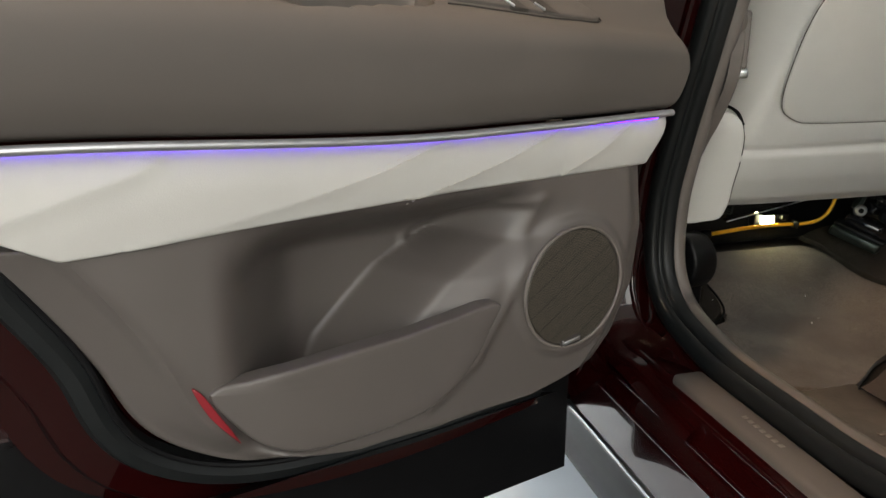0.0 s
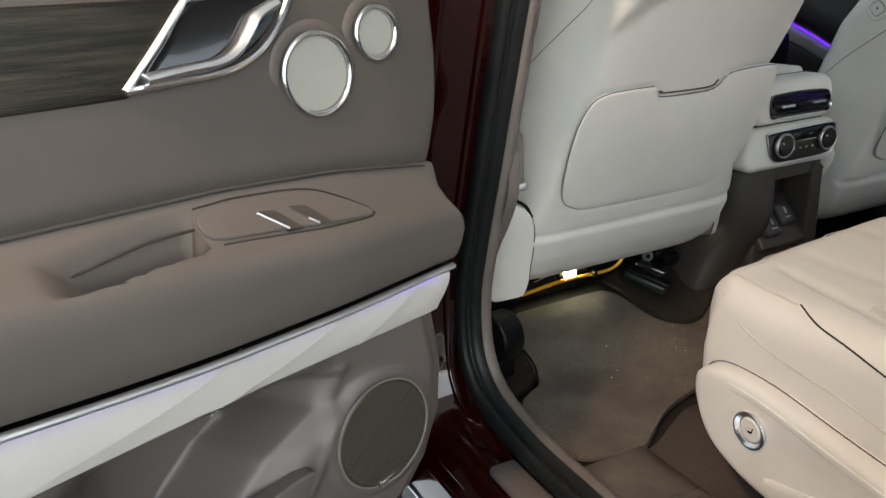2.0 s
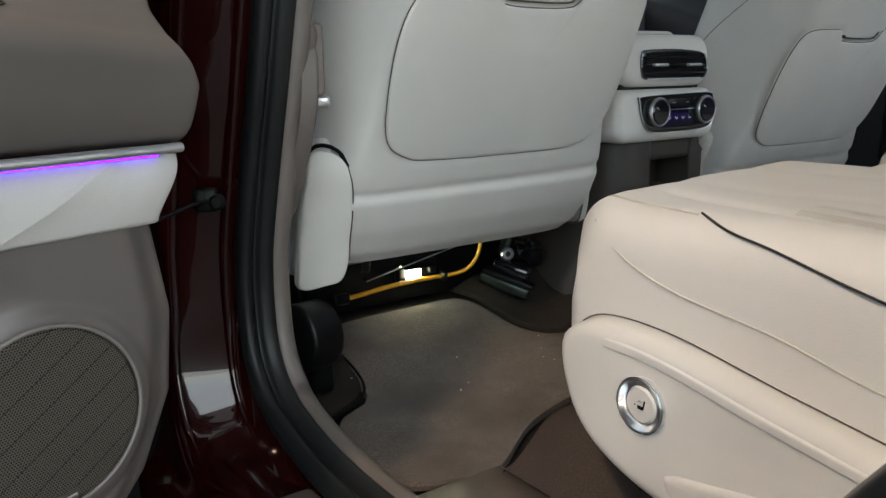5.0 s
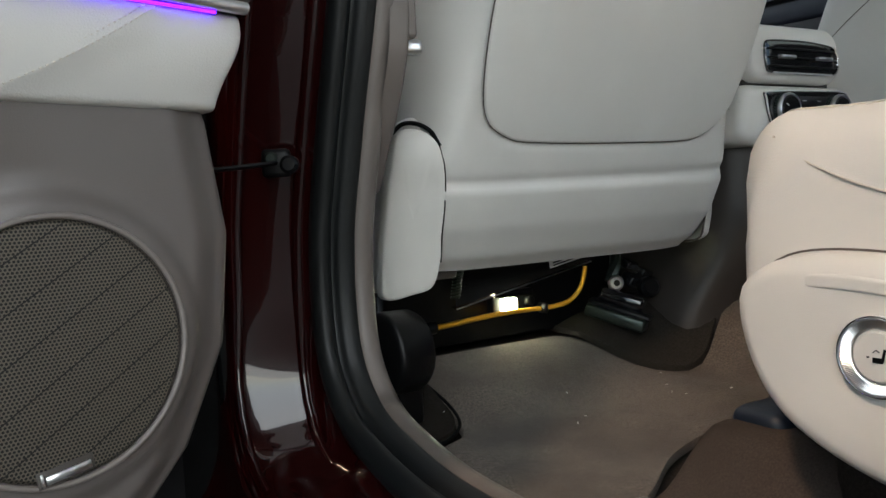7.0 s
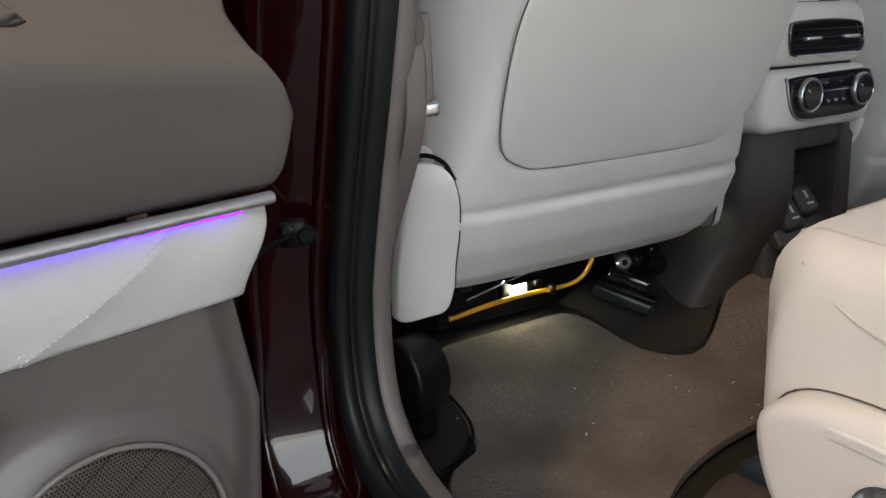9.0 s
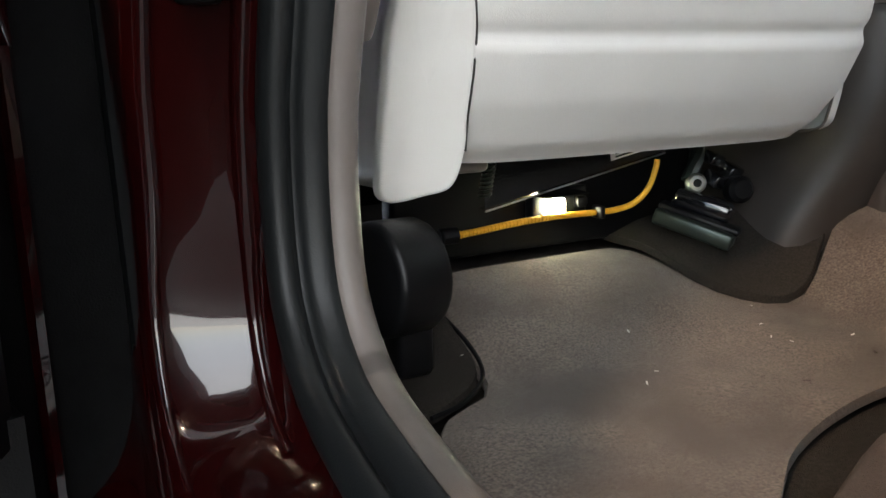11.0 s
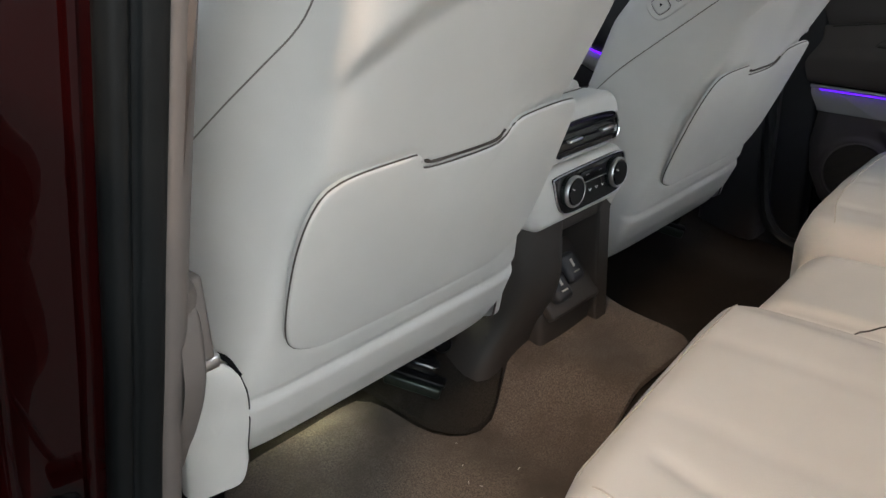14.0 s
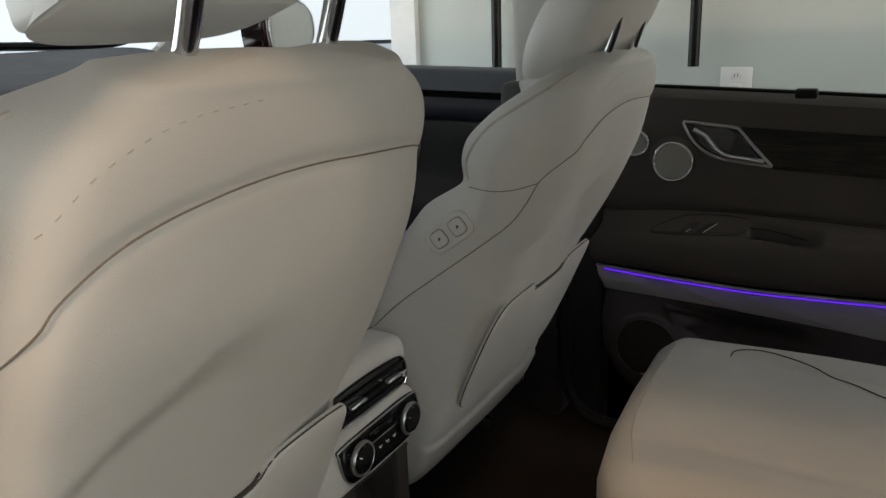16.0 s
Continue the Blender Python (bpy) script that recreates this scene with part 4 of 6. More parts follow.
ca, sa = math.cos(DA), math.sin(DA)
door_trim("rear_door_open", (0.468, 0.795, 0), (-ca, -sa, 0), (sa, -ca, 0), "wide-open burgundy rear door with taupe and cream trim", True)
door_trim("rear_door_closed", (2.24, 1.032, -0.004), (0, -0.999, -0.04), (-1, 0, 0), "closed far rear door with taupe and cream trim", False)


# ---- front seats ----
SX, SY, SZ = 0.976, 1.05, 0.79
EV, EW = A(0, -0.4141, 0.9102), A(0, 0.9102, 0.4141)


def seat_at(X, v, w):
    X, v, w = np.broadcast_arrays(np.asarray(X, float), np.asarray(v, float), np.asarray(w, float))
    return A(SX, SY, SZ) + X[..., None] * A(1, 0, 0) + v[..., None] * EV + w[..., None] * EW


V_KEYS = [-0.121, -0.113, -0.10, -0.06, 0.0, 0.06, 0.15, 0.28, 0.37, 0.435, 0.465, 0.50, 0.55, 0.595, 0.622, 0.645, 0.655]
HW_BACK = [0.205, 0.215, 0.222, 0.230, 0.232, 0.222, 0.205, 0.195, 0.192, 0.189, 0.189, 0.189, 0.184, 0.174, 0.160, 0.134, 0.098]
HW_FRONT = [0.225, 0.232, 0.238, 0.242, 0.245, 0.246, 0.245, 0.242, 0.240, 0.232, 0.246, 0.250, 0.242, 0.224, 0.197, 0.156, 0.112]
THICK = [0.09, 0.10, 0.115, 0.13, 0.14, 0.16, 0.190, 0.196, 0.172, 0.124, 0.140, 0.143, 0.122, 0.092, 0.072, 0.050, 0.034]
BACK_W = [0.022, 0.009, 0.003, 0.0, 0.0, 0.0, 0.0, 0.0, 0.0, 0.0, 0.0, 0.0, 0.0, 0.002, 0.006, 0.014, 0.022]


def curve_of(keys, values, v):
    out = np.interp(v, keys, values)
    for _ in range(3):
        out = np.convolve(np.pad(out, 2, mode="edge"), np.ones(5) / 5, "valid")
    return out


bolster = []


def driver_seat():
    seat = thing("front_seat", (SX, 1.25, 0.55), "cream leather driver seat with a stitched back panel and map pocket", "car seat", "front seats")
    v = np.linspace(-0.121, 0.655, 200)
    hb, hf, th, bw = (curve_of(V_KEYS, k, v) for k in (HW_BACK, HW_FRONT, THICK, BACK_W))
    S = []
    for i in range(len(v)):
        b, f, t, w0 = hb[i], hf[i], th[i], bw[i]
        half = [(0.55 * b, w0), (0.86 * b, w0 + 0.002), (b, w0 + 0.07 * t + 0.002), ((b + f) / 2 + 0.004, w0 + 0.32 * t), (f, w0 + 0.6 * t), (f - 0.004, w0 + 0.88 * t), (f - 0.2 * t, w0 + t), (f - 0.5 * t, w0 + 0.93 * t), (0.35 * f, w0 + 0.7 * t)]
        loop = [(0, w0)] + half + [(0, w0 + 0.66 * t)] + [(-x, w) for x, w in half[::-1]]
        S.append(spline(loop, 220, True))
    S = np.array(S)
    X, W = S[..., 0], S[..., 1]
    VV = np.repeat(v[:, None], X.shape[1], 1)
    behind = (W - bw[:, None]) < 0.25 * th[:, None]
    soft = smooth(0.030, 0.008, W - bw[:, None])
    crest = np.interp(X, [-0.24, -0.208, -0.175, -0.129, -0.07, 0.0, 0.129, 0.175, 0.208, 0.24], [0.325, 0.378, 0.419, 0.455, 0.482, 0.496, 0.47, 0.43, 0.385, 0.33])
    W = W - soft * 0.018 * smooth(crest - 0.050 - 0.16 * smooth(-0.06, 0.05, X), crest + 0.014, VV) * smooth(0.64, 0.5, VV)
    seam = spline([(-0.199, 0.483), (-0.194, 0.515), (-0.184, 0.545), (-0.167, 0.569), (-0.133, 0.587), (-0.07, 0.598), (0, 0.601), (0.07, 0.598), (0.128, 0.592), (0.160, 0.585), (0.180, 0.568), (0.192, 0.538), (0.198, 0.483)], 90)
    W = W + 0.013 * smooth(0.05, 0.19, X) * smooth(0.0, 0.1, VV) * smooth(0.66, 0.55, VV) * smooth(0.06, 0.0, W)
    XV = np.stack([X, VV], -1)
    W = W + soft * 0.0024 * np.exp(-(reach(XV, seam) / 0.007) ** 2)
    bottom_line = [(-0.25, -0.004), (0.25, 0.004)]
    W = W + soft * (0.0035 * np.exp(-(reach(XV, bottom_line) / 0.007) ** 2) - 0.004 * smooth(0.0, -0.012, VV) * smooth(-0.09, -0.05, VV))
    pocket = [(-0.193, 0.09), (-0.160, 0.056), (-0.10, 0.047), (0.10, 0.047), (0.155, 0.056), (0.188, 0.09), (0.197, 0.15), (0.196, 0.22), (0.190, 0.28), (0.165, 0.292), (0.09, 0.288), (0.072, 0.278),
              (0.052, 0.259), (-0.055, 0.259), (-0.068, 0.277), (-0.09, 0.280), (-0.165, 0.276), (-0.193, 0.253), (-0.203, 0.19)]
    pk = spline(pocket, 90, True)
    W = W + soft * 0.003 * np.exp(-(reach(XV, np.vstack([pk, pk[:1]])) / 0.006) ** 2)
    inner = behind & within(XV, np.vstack([seam, [(0.26, 0.40), (0.26, -0.2), (-0.26, -0.2), (-0.26, 0.40)]]))
    P = seat_at(X, VV, W)
    rim, heart = P[-1], P[-1].mean(0)
    crown = np.array([heart + (rim - heart) * f + EV * 0.011 * (1 - f * f) for f in (0.9, 0.75, 0.5, 0.25, 0.01)])
    full = np.concatenate([P, crown])
    Pc = np.concatenate([full, full[:, :1]], 1)
    inner = np.concatenate([inner, np.zeros((5, inner.shape[1]), bool)])
    ic = np.concatenate([inner, inner[:, :1]], 1)
    cell = ic[:-1, :-1]
    net("back_panel", Pc, CREAM, seat, "smooth cream back panel", drop=~cell, angle=60)
    net("backrest", Pc, CREAM, seat, "cream leather backrest with side bolsters", drop=cell, angle=75)
    cap = P[0]
    net("bottom_cap", np.stack([cap, np.repeat(cap.mean(0)[None], len(cap), 0)]), BLACK, seat, "dark underside of the backrest", ring=True)

    def laid(pts, lift=0.0004):
        """Lays a line on the back: its own places, the surface's depth."""
        out = []
        for x, y in pts:
            gap = (X - x) ** 2 + (VV - y) ** 2 + 9.0 * ~behind
            near = np.argpartition(gap.ravel(), 12)[:12]
            wt = 1 / (gap.flat[near] + 4e-6)
            out.append(tuple(seat_at(x, y, float((W.flat[near] * wt).sum() / wt.sum()) - lift)))
        return out

    # map pocket
    pillow("map_pocket", pocket, lambda x, y, k: seat_at(x, y, -k), CREAM, seat, "padded cream map pocket", 0.0035, 0.0035, 0.004, dome=0.003, n=150, rings=10)
    pkl = np.vstack([pk, pk[:1]])
    tube("pocket_seam", [tuple(seat_at(x, y, -0.0004)) for x, y in pkl], 0.0010, SEAM, seat, "dark line round the pocket", curve=False)
    # The opening's shadow, laid on as a flat dark tube.
    gap = [(-0.058, 0.270), (-0.046, 0.2655), (0.044, 0.2655), (0.060, 0.2775)]
    tube("pocket_mouth_shade", [tuple(seat_at(x, y, -0.0010)) for x, y in spline(gap, 30)], 0.0034, SEAM, seat, "dark tube drawn as the shade in the pocket's mouth", flat=0.35, curve=False)
    pillow("pocket_lip", [(-0.062, 0.279), (0.064, 0.283), (0.050, 0.263), (-0.05, 0.263)], lambda x, y, k: seat_at(x, y, 0.006 - k), CREAM, seat, "shaded mouth of the pocket", 0.004, 0.002, 0.002, n=40)

    # seams on the bolsters, both sides
    def on_side(sign, y, w):
        i = int(np.argmin(np.abs(v - y)))
        row = np.where((np.sign(X[i]) == sign) & (np.abs(X[i]) > hb[i] * 0.93))[0]
        row = row[np.argsort(W[i][row])]
        row = row[W[i][row] < bw[i] + 0.95 * th[i]]
        return seat_at(np.interp(w, W[i][row], X[i][row]) + sign * 0.0003, y, w)

    bolster.append(on_side)

    for sign in (-1, 1):
        low = [(0.483, 0.025), (0.45, 0.028), (0.41, 0.037), (0.36, 0.062), (0.29, 0.100), (0.22, 0.138), (0.15, 0.168)]
        tube("bolster_seam", [tuple(on_side(sign, y, w)) for y, w in spline(low, 24)], 0.0008, SEAM_SOFT, seat, "dark seam down the bolster", n=40)
        shoulder = [(0.483, 0.025), (0.468, 0.042), (0.455, 0.064), (0.446, 0.088), (0.439, 0.108)]
        tube("shoulder_seam", [tuple(on_side(sign, y, w)) for y, w in spline(shoulder, 14)], 0.0007, SEAM_SOFT, seat, "fine seam across the bolster", n=24)
        pipe = [(0.635, 0.05), (0.615, 0.06), (0.575, 0.085), (0.53, 0.112), (0.48, 0.122), (0.45, 0.112)]
        tube("shoulder_piping", [tuple(on_side(sign, y, w)) for y, w in spline(pipe, 18)], 0.0022, SEAM_LIGHT, seat, "pale piping round the shoulder", n=30)
    mid = laid(seam[(seam[:, 0] > -0.186) & (seam[:, 0] < 0.182)], 0.0016)
    mid = [tuple(A(*p) - A(0.0016, 0, 0) * float(smooth(SX - 0.15, SX - 0.18, p[0]))) for p in mid]
    ends = {sign: [tuple(on_side(sign, y, w) - EW * k) for y, w, k in ((0.483, 0.025, 0), (0.503, 0.0185, 0.0008))] for sign in (-1, 1)}
    tube("back_seam", ends[-1] + mid[::3] + ends[1][::-1], 0.0007, SEAM_SOFT, seat, "dark seam across the shoulders", n=140)
    st = spline([(-0.182, 0.592), (-0.15, 0.622), (-0.10, 0.640), (-0.03, 0.646)], 44)
    for i in range(0, 42, 3):
        a, b = laid([st[i], st[i + 1]], 0.0006)
        tube("stitch", [a, b], 0.0004, SEAM_LIGHT, seat, "", curve=False, sides=5)

    # side covers at the hinge of the back
    for sign in (-1, 1):
        o = [(1.076, 0.838), (1.09, 0.80), (1.10, 0.74), (1.115, 0.69), (1.125, 0.668), (1.16, 0.662), (1.26, 0.66), (1.30, 0.70), (1.26, 0.80), (1.17, 0.850), (1.10, 0.868), (1.075, 0.862)]
        base = SX + sign * 0.220
        if sign > 0:
            o = [(1.085, 0.76), (1.088, 0.715), (1.10, 0.697), (1.14, 0.694), (1.19, 0.70), (1.20, 0.74), (1.17, 0.79), (1.12, 0.80)]
            base = SX + 0.225
        pillow("side_cover", o, lambda x, y, k, sign=sign, base=base: A(base + sign * k, x, y), CREAM_PLASTIC, seat, "cream plastic side cover", 0.038 if sign < 0 else 0.018, 0.022 if sign < 0 else 0.010, 0.003, n=80, rings=6)
        oo = spline(o, 60, True)
        tube("cover_gap", [(base - sign * 0.002, x, y) for x, y in np.vstack([oo, oo[:1]])], 0.0016, SEAM, seat, "dark gap round the side cover", curve=False)
    # cushion seen from its end, and its frame
    box("seat_cushion", (SX - 0.235, 1.12, 0.70), (SX + 0.235, 1.62, 0.86), CREAM, seat, "cream leather seat cushion", 0.03, 4)
    pillow("cushion_tail", [(-0.185, -0.115), (0.185, -0.115), (0.18, -0.06), (-0.18, -0.06)], lambda x, y, k: seat_at(x, y, 0.03 - k), BLACK, seat, "dark cloth under the back", 0.004, 0.002, 0.002)
    # head restraint
    for x in (-0.074, 0.054):
        tube("headrest_post", [tuple(seat_at(x, 0.60, 0.045)), tuple(seat_at(x, 0.70, 0.052)), tuple(seat_at(x, 0.76, 0.07)), tuple(seat_at(x, 0.80, 0.09))], 0.0074, BRIGHT_CHROME, seat, "bright chrome headrest post", sides=14)
        disc("post_guide", tuple(seat_at(x, 0.648, 0.045)), tuple(EV), 0.012, CREAM_PLASTIC, seat, "small post guide", 0.012, 0.003, 20, up=(1, 0, 0))
    for k, x in enumerate((0.054,)):
        for j in range(2):
            disc("post_notch", tuple(seat_at(x, 0.695 + 0.022 * j, 0.0475)), tuple(-EW), 0.004, STEEL, seat, "notch of the post", 0.002, 0.001, 10)
    rows = []
    hv = np.linspace(0.695, 0.90, 40)
    for y in hv:
        f = (y - 0.695) / 0.205
        e = math.sin(math.pi * min(1, max(0.0, 0.5 - abs(f - 0.5) + 0.0) * 2) / 2) ** 0.30 if 0 < f < 1 else 0.0
        e = max(e, 0.72)
        ring = []
        for a in np.linspace(0, 2 * np.pi, 64, endpoint=False):
            w = 0.125 + 0.06 * e * math.copysign(abs(math.sin(a)) ** 0.7, math.sin(a))
            ring.append((0.140 * e * math.copysign(abs(math.cos(a)) ** 0.5, math.cos(a)), 0.600 + 0.23 * f + (0.17 - w) * (0.45 + 0.55 * (1 - f)), w))
        rows.append(seat_at(*np.moveaxis(np.array(ring), -1, 0)))
    net("headrest", np.array(rows), CREAM, seat, "padded cream head restraint", ring=True, caps=True)
    box("headrest_base", (-0.10, -0.03, -0.012), (0.10, 0.03, 0.012), CREAM_PLASTIC, seat, "cream lower cover of the head restraint", 0.006, 3, m=Matrix.Translation(seat_at(0, 0.645, 0.14)) @ Matrix.Rotation(radians(-18), 4, "X"))
    return seat


seat = driver_seat()
FAR_SHIFT = Vector((0.812, 0.02, -0.036))
far_seat = copy_thing(seat, Matrix.Translation(Vector(seat.location) + FAR_SHIFT))
for ob in far_seat.children:
    if ob.name.startswith("headrest") and "post" not in ob.name:
        ob.location = (0, 0.008, -0.066)
for ob in seat.children:
    if ob.name.startswith("headrest") and "post" not in ob.name:
        ob.location = tuple(EV * 0.010)
tagged(far_seat, "cream leather passenger seat with two switches on its side bolster")
# the outer cover wraps round the lower corner of the back, with a dark joint along its edge
def on_corner(x, z, k):
    y = np.interp(z, [0.655, 0.70, 0.73, 0.762, 0.79, 0.812, 0.835, 0.86], [1.092, 1.082, 1.074, 1.062, 1.055, 1.046, 1.043, 1.05])
    return A(x, y + 0.55 * max(0.0, 0.765 - x) - 0.0035 - k, z)

wrap = [(0.758, 0.702), (0.757, 0.729), (0.756, 0.762), (0.755, 0.79), (0.751, 0.812), (0.746, 0.832), (0.738, 0.845), (0.724, 0.852), (0.706, 0.845)]
pillow("cover_wrap", [(0.700, 0.80), (0.700, 0.70), (0.704, 0.662), (0.735, 0.666), (0.752, 0.674)] + wrap, on_corner, CREAM_PLASTIC, seat, "cream plastic side cover wrapped round the corner", 0.004, 0.003, 0.010, n=90, rings=6)
tube("cover_joint", [tuple(on_corner(x + 0.0012, z, 0.0)) for x, z in spline(wrap[:7], 40)], 0.0013, SEAM_DARK, seat, "dark joint along the cover", curve=False)
arch = [(0.748, 0.832), (0.742, 0.848), (0.730, 0.8575), (0.716, 0.858), (0.704, 0.848)]
# The shade in the gap above the cover, laid on as a dark tube.
tube("cover_arch_gap", [tuple(on_corner(x, z, -0.001)) for x, z in spline(arch, 30)], 0.0042, GAP, seat, "dark tube drawn as the shade in the gap over the cover", curve=False, flat=0.6)
# shoulder switches on the inboard bolster of the far seat
SHIFT = A(*FAR_SHIFT)
SWC = bolster[0](-1, 0.364, 0.108) + SHIFT
along = bolster[0](-1, 0.384, 0.108) - bolster[0](-1, 0.344, 0.108)
across = bolster[0](-1, 0.364, 0.125) - bolster[0](-1, 0.364, 0.085)
sn = np.cross(along, across)
sn *= -np.sign(sn[0]) / np.linalg.norm(sn)
su = along / np.linalg.norm(along) * 0.86 - across / np.linalg.norm(across) * 0.5
su /= np.linalg.norm(su)
sv_ = np.cross(sn, su)


def on_bolster(x, y, k):
    return SWC + 0.84 * x * su + 0.80 * y * sv_ + k * sn


sw = thing("seat_switch_panel", tuple(SWC), "cream oval panel with two seat shift buttons", "switch panel")
pillow("switch_bezel", [(-0.045, -0.016), (-0.03, -0.026), (0.03, -0.026), (0.045, -0.016), (0.048, 0.0), (0.045, 0.016), (0.03, 0.026), (-0.03, 0.026), (-0.045, 0.016), (-0.048, 0.0)], on_bolster, CREAM_PLASTIC, sw, "", 0.003, 0.003, 0.02, n=50)
for cx in (-0.021, 0.021):
    o = [(cx + a * 0.014, b * 0.015) for a, b in ((-1, -0.6), (-0.6, -1), (0.6, -1), (1, -0.6), (1, 0.6), (0.6, 1), (-0.6, 1), (-1, 0.6))]
    btn = pillow("button", o, on_bolster, CREAM_PLASTIC, sw, "cream push button", 0.0050, 0.002, 0.0, n=40)
    oo = spline(o, 40, True)
    tube("button_gap", [tuple(on_bolster(x, y, 0.0033)) for x, y in np.vstack([oo, oo[:1]])], 0.0008, SEAM, btn, "dark gap round the button", curve=False)
    pillow("button_mark", [(cx - 0.003, -0.003), (cx + 0.004, -0.001), (cx + 0.001, 0.004)], on_bolster, BLACK, btn, "small dark symbol", 0.0055, 0.0002, 0.0, n=12, curve=False)

# ---- under the front seats ----
under = thing("under_seat_frame", (1.0, 1.27, 0.56), "black steel seat frame and trim under the front seat", "seat base")
box("base_panel", (0.79, 1.30, 0.555), (1.24, 1.33, 0.74), BLACK, under, "black panel under the seat", 0.006)
box("base_roof", (0.76, 1.14, 0.70), (1.22, 1.34, 0.715), BLACK, under, "black cloth under the cushion", 0.004, m=None)
edge_a, edge_b = A(0.878, 1.250, 0.617), A(1.128, 1.250, 0.664)
rows = [edge_a + (edge_b - edge_a) * k for k in np.linspace(0, 1, 12)]
hang = [(0.0, 0.014, 0.002), (0.0, 0.003, 0.0), (0.0, 0.0, 0.003), (0.0, 0.004, 0.03), (0.0, 0.016, 0.075)]
net("hanging_panel", np.array([[p + A(*h) for h in hang] for p in rows]), UNDER_GLOSS, under, "glossy black panel hanging under the seat")
tube("bar_edge", [tuple(edge_a - A(0, 0.0006, 0)), tuple((edge_a + edge_b) / 2 - A(0, 0.0006, 0)), tuple(edge_b - A(0, 0.0006, 0))], 0.0011, CHROME, under, "thin bright edge")
TM = pose(1.086, 1.2495, 0.6765, 0, -10.5, 0)
box("paper_tag", (-0.042, -0.0012, -0.009), (0.042, 0.0004, 0.009), WHITE, under, "printed white tag", 0.0003, 1, m=TM)
for i in range(4):
    box("tag_line", (-0.036, -0.0017, -0.0068 + i * 0.0040), (0.034 - (i * 7 % 4) * 0.008, -0.0013, -0.0048 + i * 0.0040), BLACK, under, "unreadable printed line", 0, 1, m=TM)
a = np.linspace(0, 12 * 2 * np.pi, 150)
spring = np.stack([0.868 + 0.006 * np.cos(a) + 0.010 * a / a[-1], 1.235 + 0.006 * np.sin(a), 0.635 + 0.052 * a / a[-1]], 1)
tube("spring", spring, 0.0014, STEEL, under, "small steel spring", curve=False, sides=6)
box("white_clip", (0.79, 1.16, 0.672), (0.83, 1.19, 0.688), TAUPE_LIGHT, under, "taupe plastic clip", 0.006, 3)
copy_thing(under, Matrix.Translation(Vector(under.location) + Vector((0.838, 0.02, -0.012))))

cable = thing("yellow_cable", (0.95, 1.25, 0.6), "yellow corrugated wiring conduit clipped under the seat", "cable")
cp = spline([(0.822, 1.245, 0.596), (0.86, 1.25, 0.596), (0.91, 1.254, 0.599), (0.96, 1.256, 0.601), (1.01, 1.255, 0.601), (1.055, 1.25, 0.602), (1.078, 1.242, 0.610), (1.092, 1.235, 0.628), (1.097, 1.23, 0.652), (1.098, 1.23, 0.66)], 130)
tube("conduit", cp, 0.0036, YELLOW, cable, "", curve=False, sides=10)
for i in range(6, 126, 2):
    dd = cp[i + 1] - cp[i]
    ringed("conduit_ring", tuple(cp[i]), tuple(dd), 0.0036, 0.0007, YELLOW, cable, "", n=10) if 8 < i < 60 else None
box("cable_tie", (1.028, 1.243, 0.594), (1.036, 1.262, 0.609), BLACK, cable, "black cable tie", 0.002, 1)
disc("plug", (0.818, 1.243, 0.597), (-1, 0, 0), 0.009, BLACK, cable, "black plug", 0.02, 0.002, 16)

foot = thing("footwell_lamp", (0.99, 1.277, 0.6), "small lit footwell lamp under the seat", "lamp")
box("lens", (0.966, 1.258, 0.601), (0.990, 1.272, 0.621), LAMP_WHITE, foot, "glowing warm white lens", 0.003, 2)
box("hood", (0.950, 1.240, 0.6250), (1.010, 1.274, 0.6280), GAP, foot, "black hood over the lens", 0.001, 1)
box("lamp_housing", (0.954, 1.272, 0.594), (1.03, 1.29, 0.631), BLACK, foot, "black housing", 0.003, 2)
box("connector", (1.011, 1.264, 0.606), (1.026, 1.276, 0.619), BLACK, foot, "black connector", 0.002, 1)

rail = thing("seat_rail", (1.13, 1.2, 0.56), "dark steel seat rail with a bolt on the carpeted hump", "seat rail")
RM = pose(1.126, 1.19, 0.583, 17, 0, 33)
box("rail_channel", (-0.015, -0.043, -0.011), (0.015, 0.05, 0.008), STEEL, rail, "", 0.004, 2, m=RM)
box("rail_slot", (-0.006, -0.046, 0.006), (0.018, 0.05, 0.014), BLACK, rail, "black slider", 0.003, 2, m=RM)
box("rail_bracket", (0.006, -0.03, 0.012), (0.03, 0.04, 0.034), GLOSS, rail, "black bracket", 0.006, 2, m=RM)
tube("rail_lever", [(1.14, 1.222, 0.632), (1.155, 1.225, 0.66), (1.165, 1.24, 0.69)], 0.009, STEEL, rail, "greenish steel lever")
disc("rail_bolt", (1.142, 1.209, 0.631), (-0.45, -0.88, 0.1), 0.012, CHROME, rail, "bright steel bolt", 0.01, 0.003, 20)
disc("bolt_socket", (1.1415, 1.2078, 0.6312), (-0.45, -0.88, 0.1), 0.005, BLACK, rail, "dark socket", 0.002, 0.0005, 12)
disc("rail_pivot", (1.192, 1.185, 0.622), (-0.3, -0.95, 0.1), 0.016, BLACK, rail, "black pivot", 0.02, 0.005, 24)
for x, y, z, s in ((1.165, 1.20, 0.605, 0.012), (1.178, 1.215, 0.632, 0.014), (1.20, 1.205, 0.612, 0.011), (1.208, 1.22, 0.64, 0.013), (1.188, 1.23, 0.655, 0.012)):
    box("wiring_plug", (-s, -s * 0.8, -s * 0.6), (s, s * 0.8, s * 0.6), GLOSS, rail, "black wiring plug", 0.003, 2, m=pose(x, y, z, 20 * s * 100, 12, 900 * s))
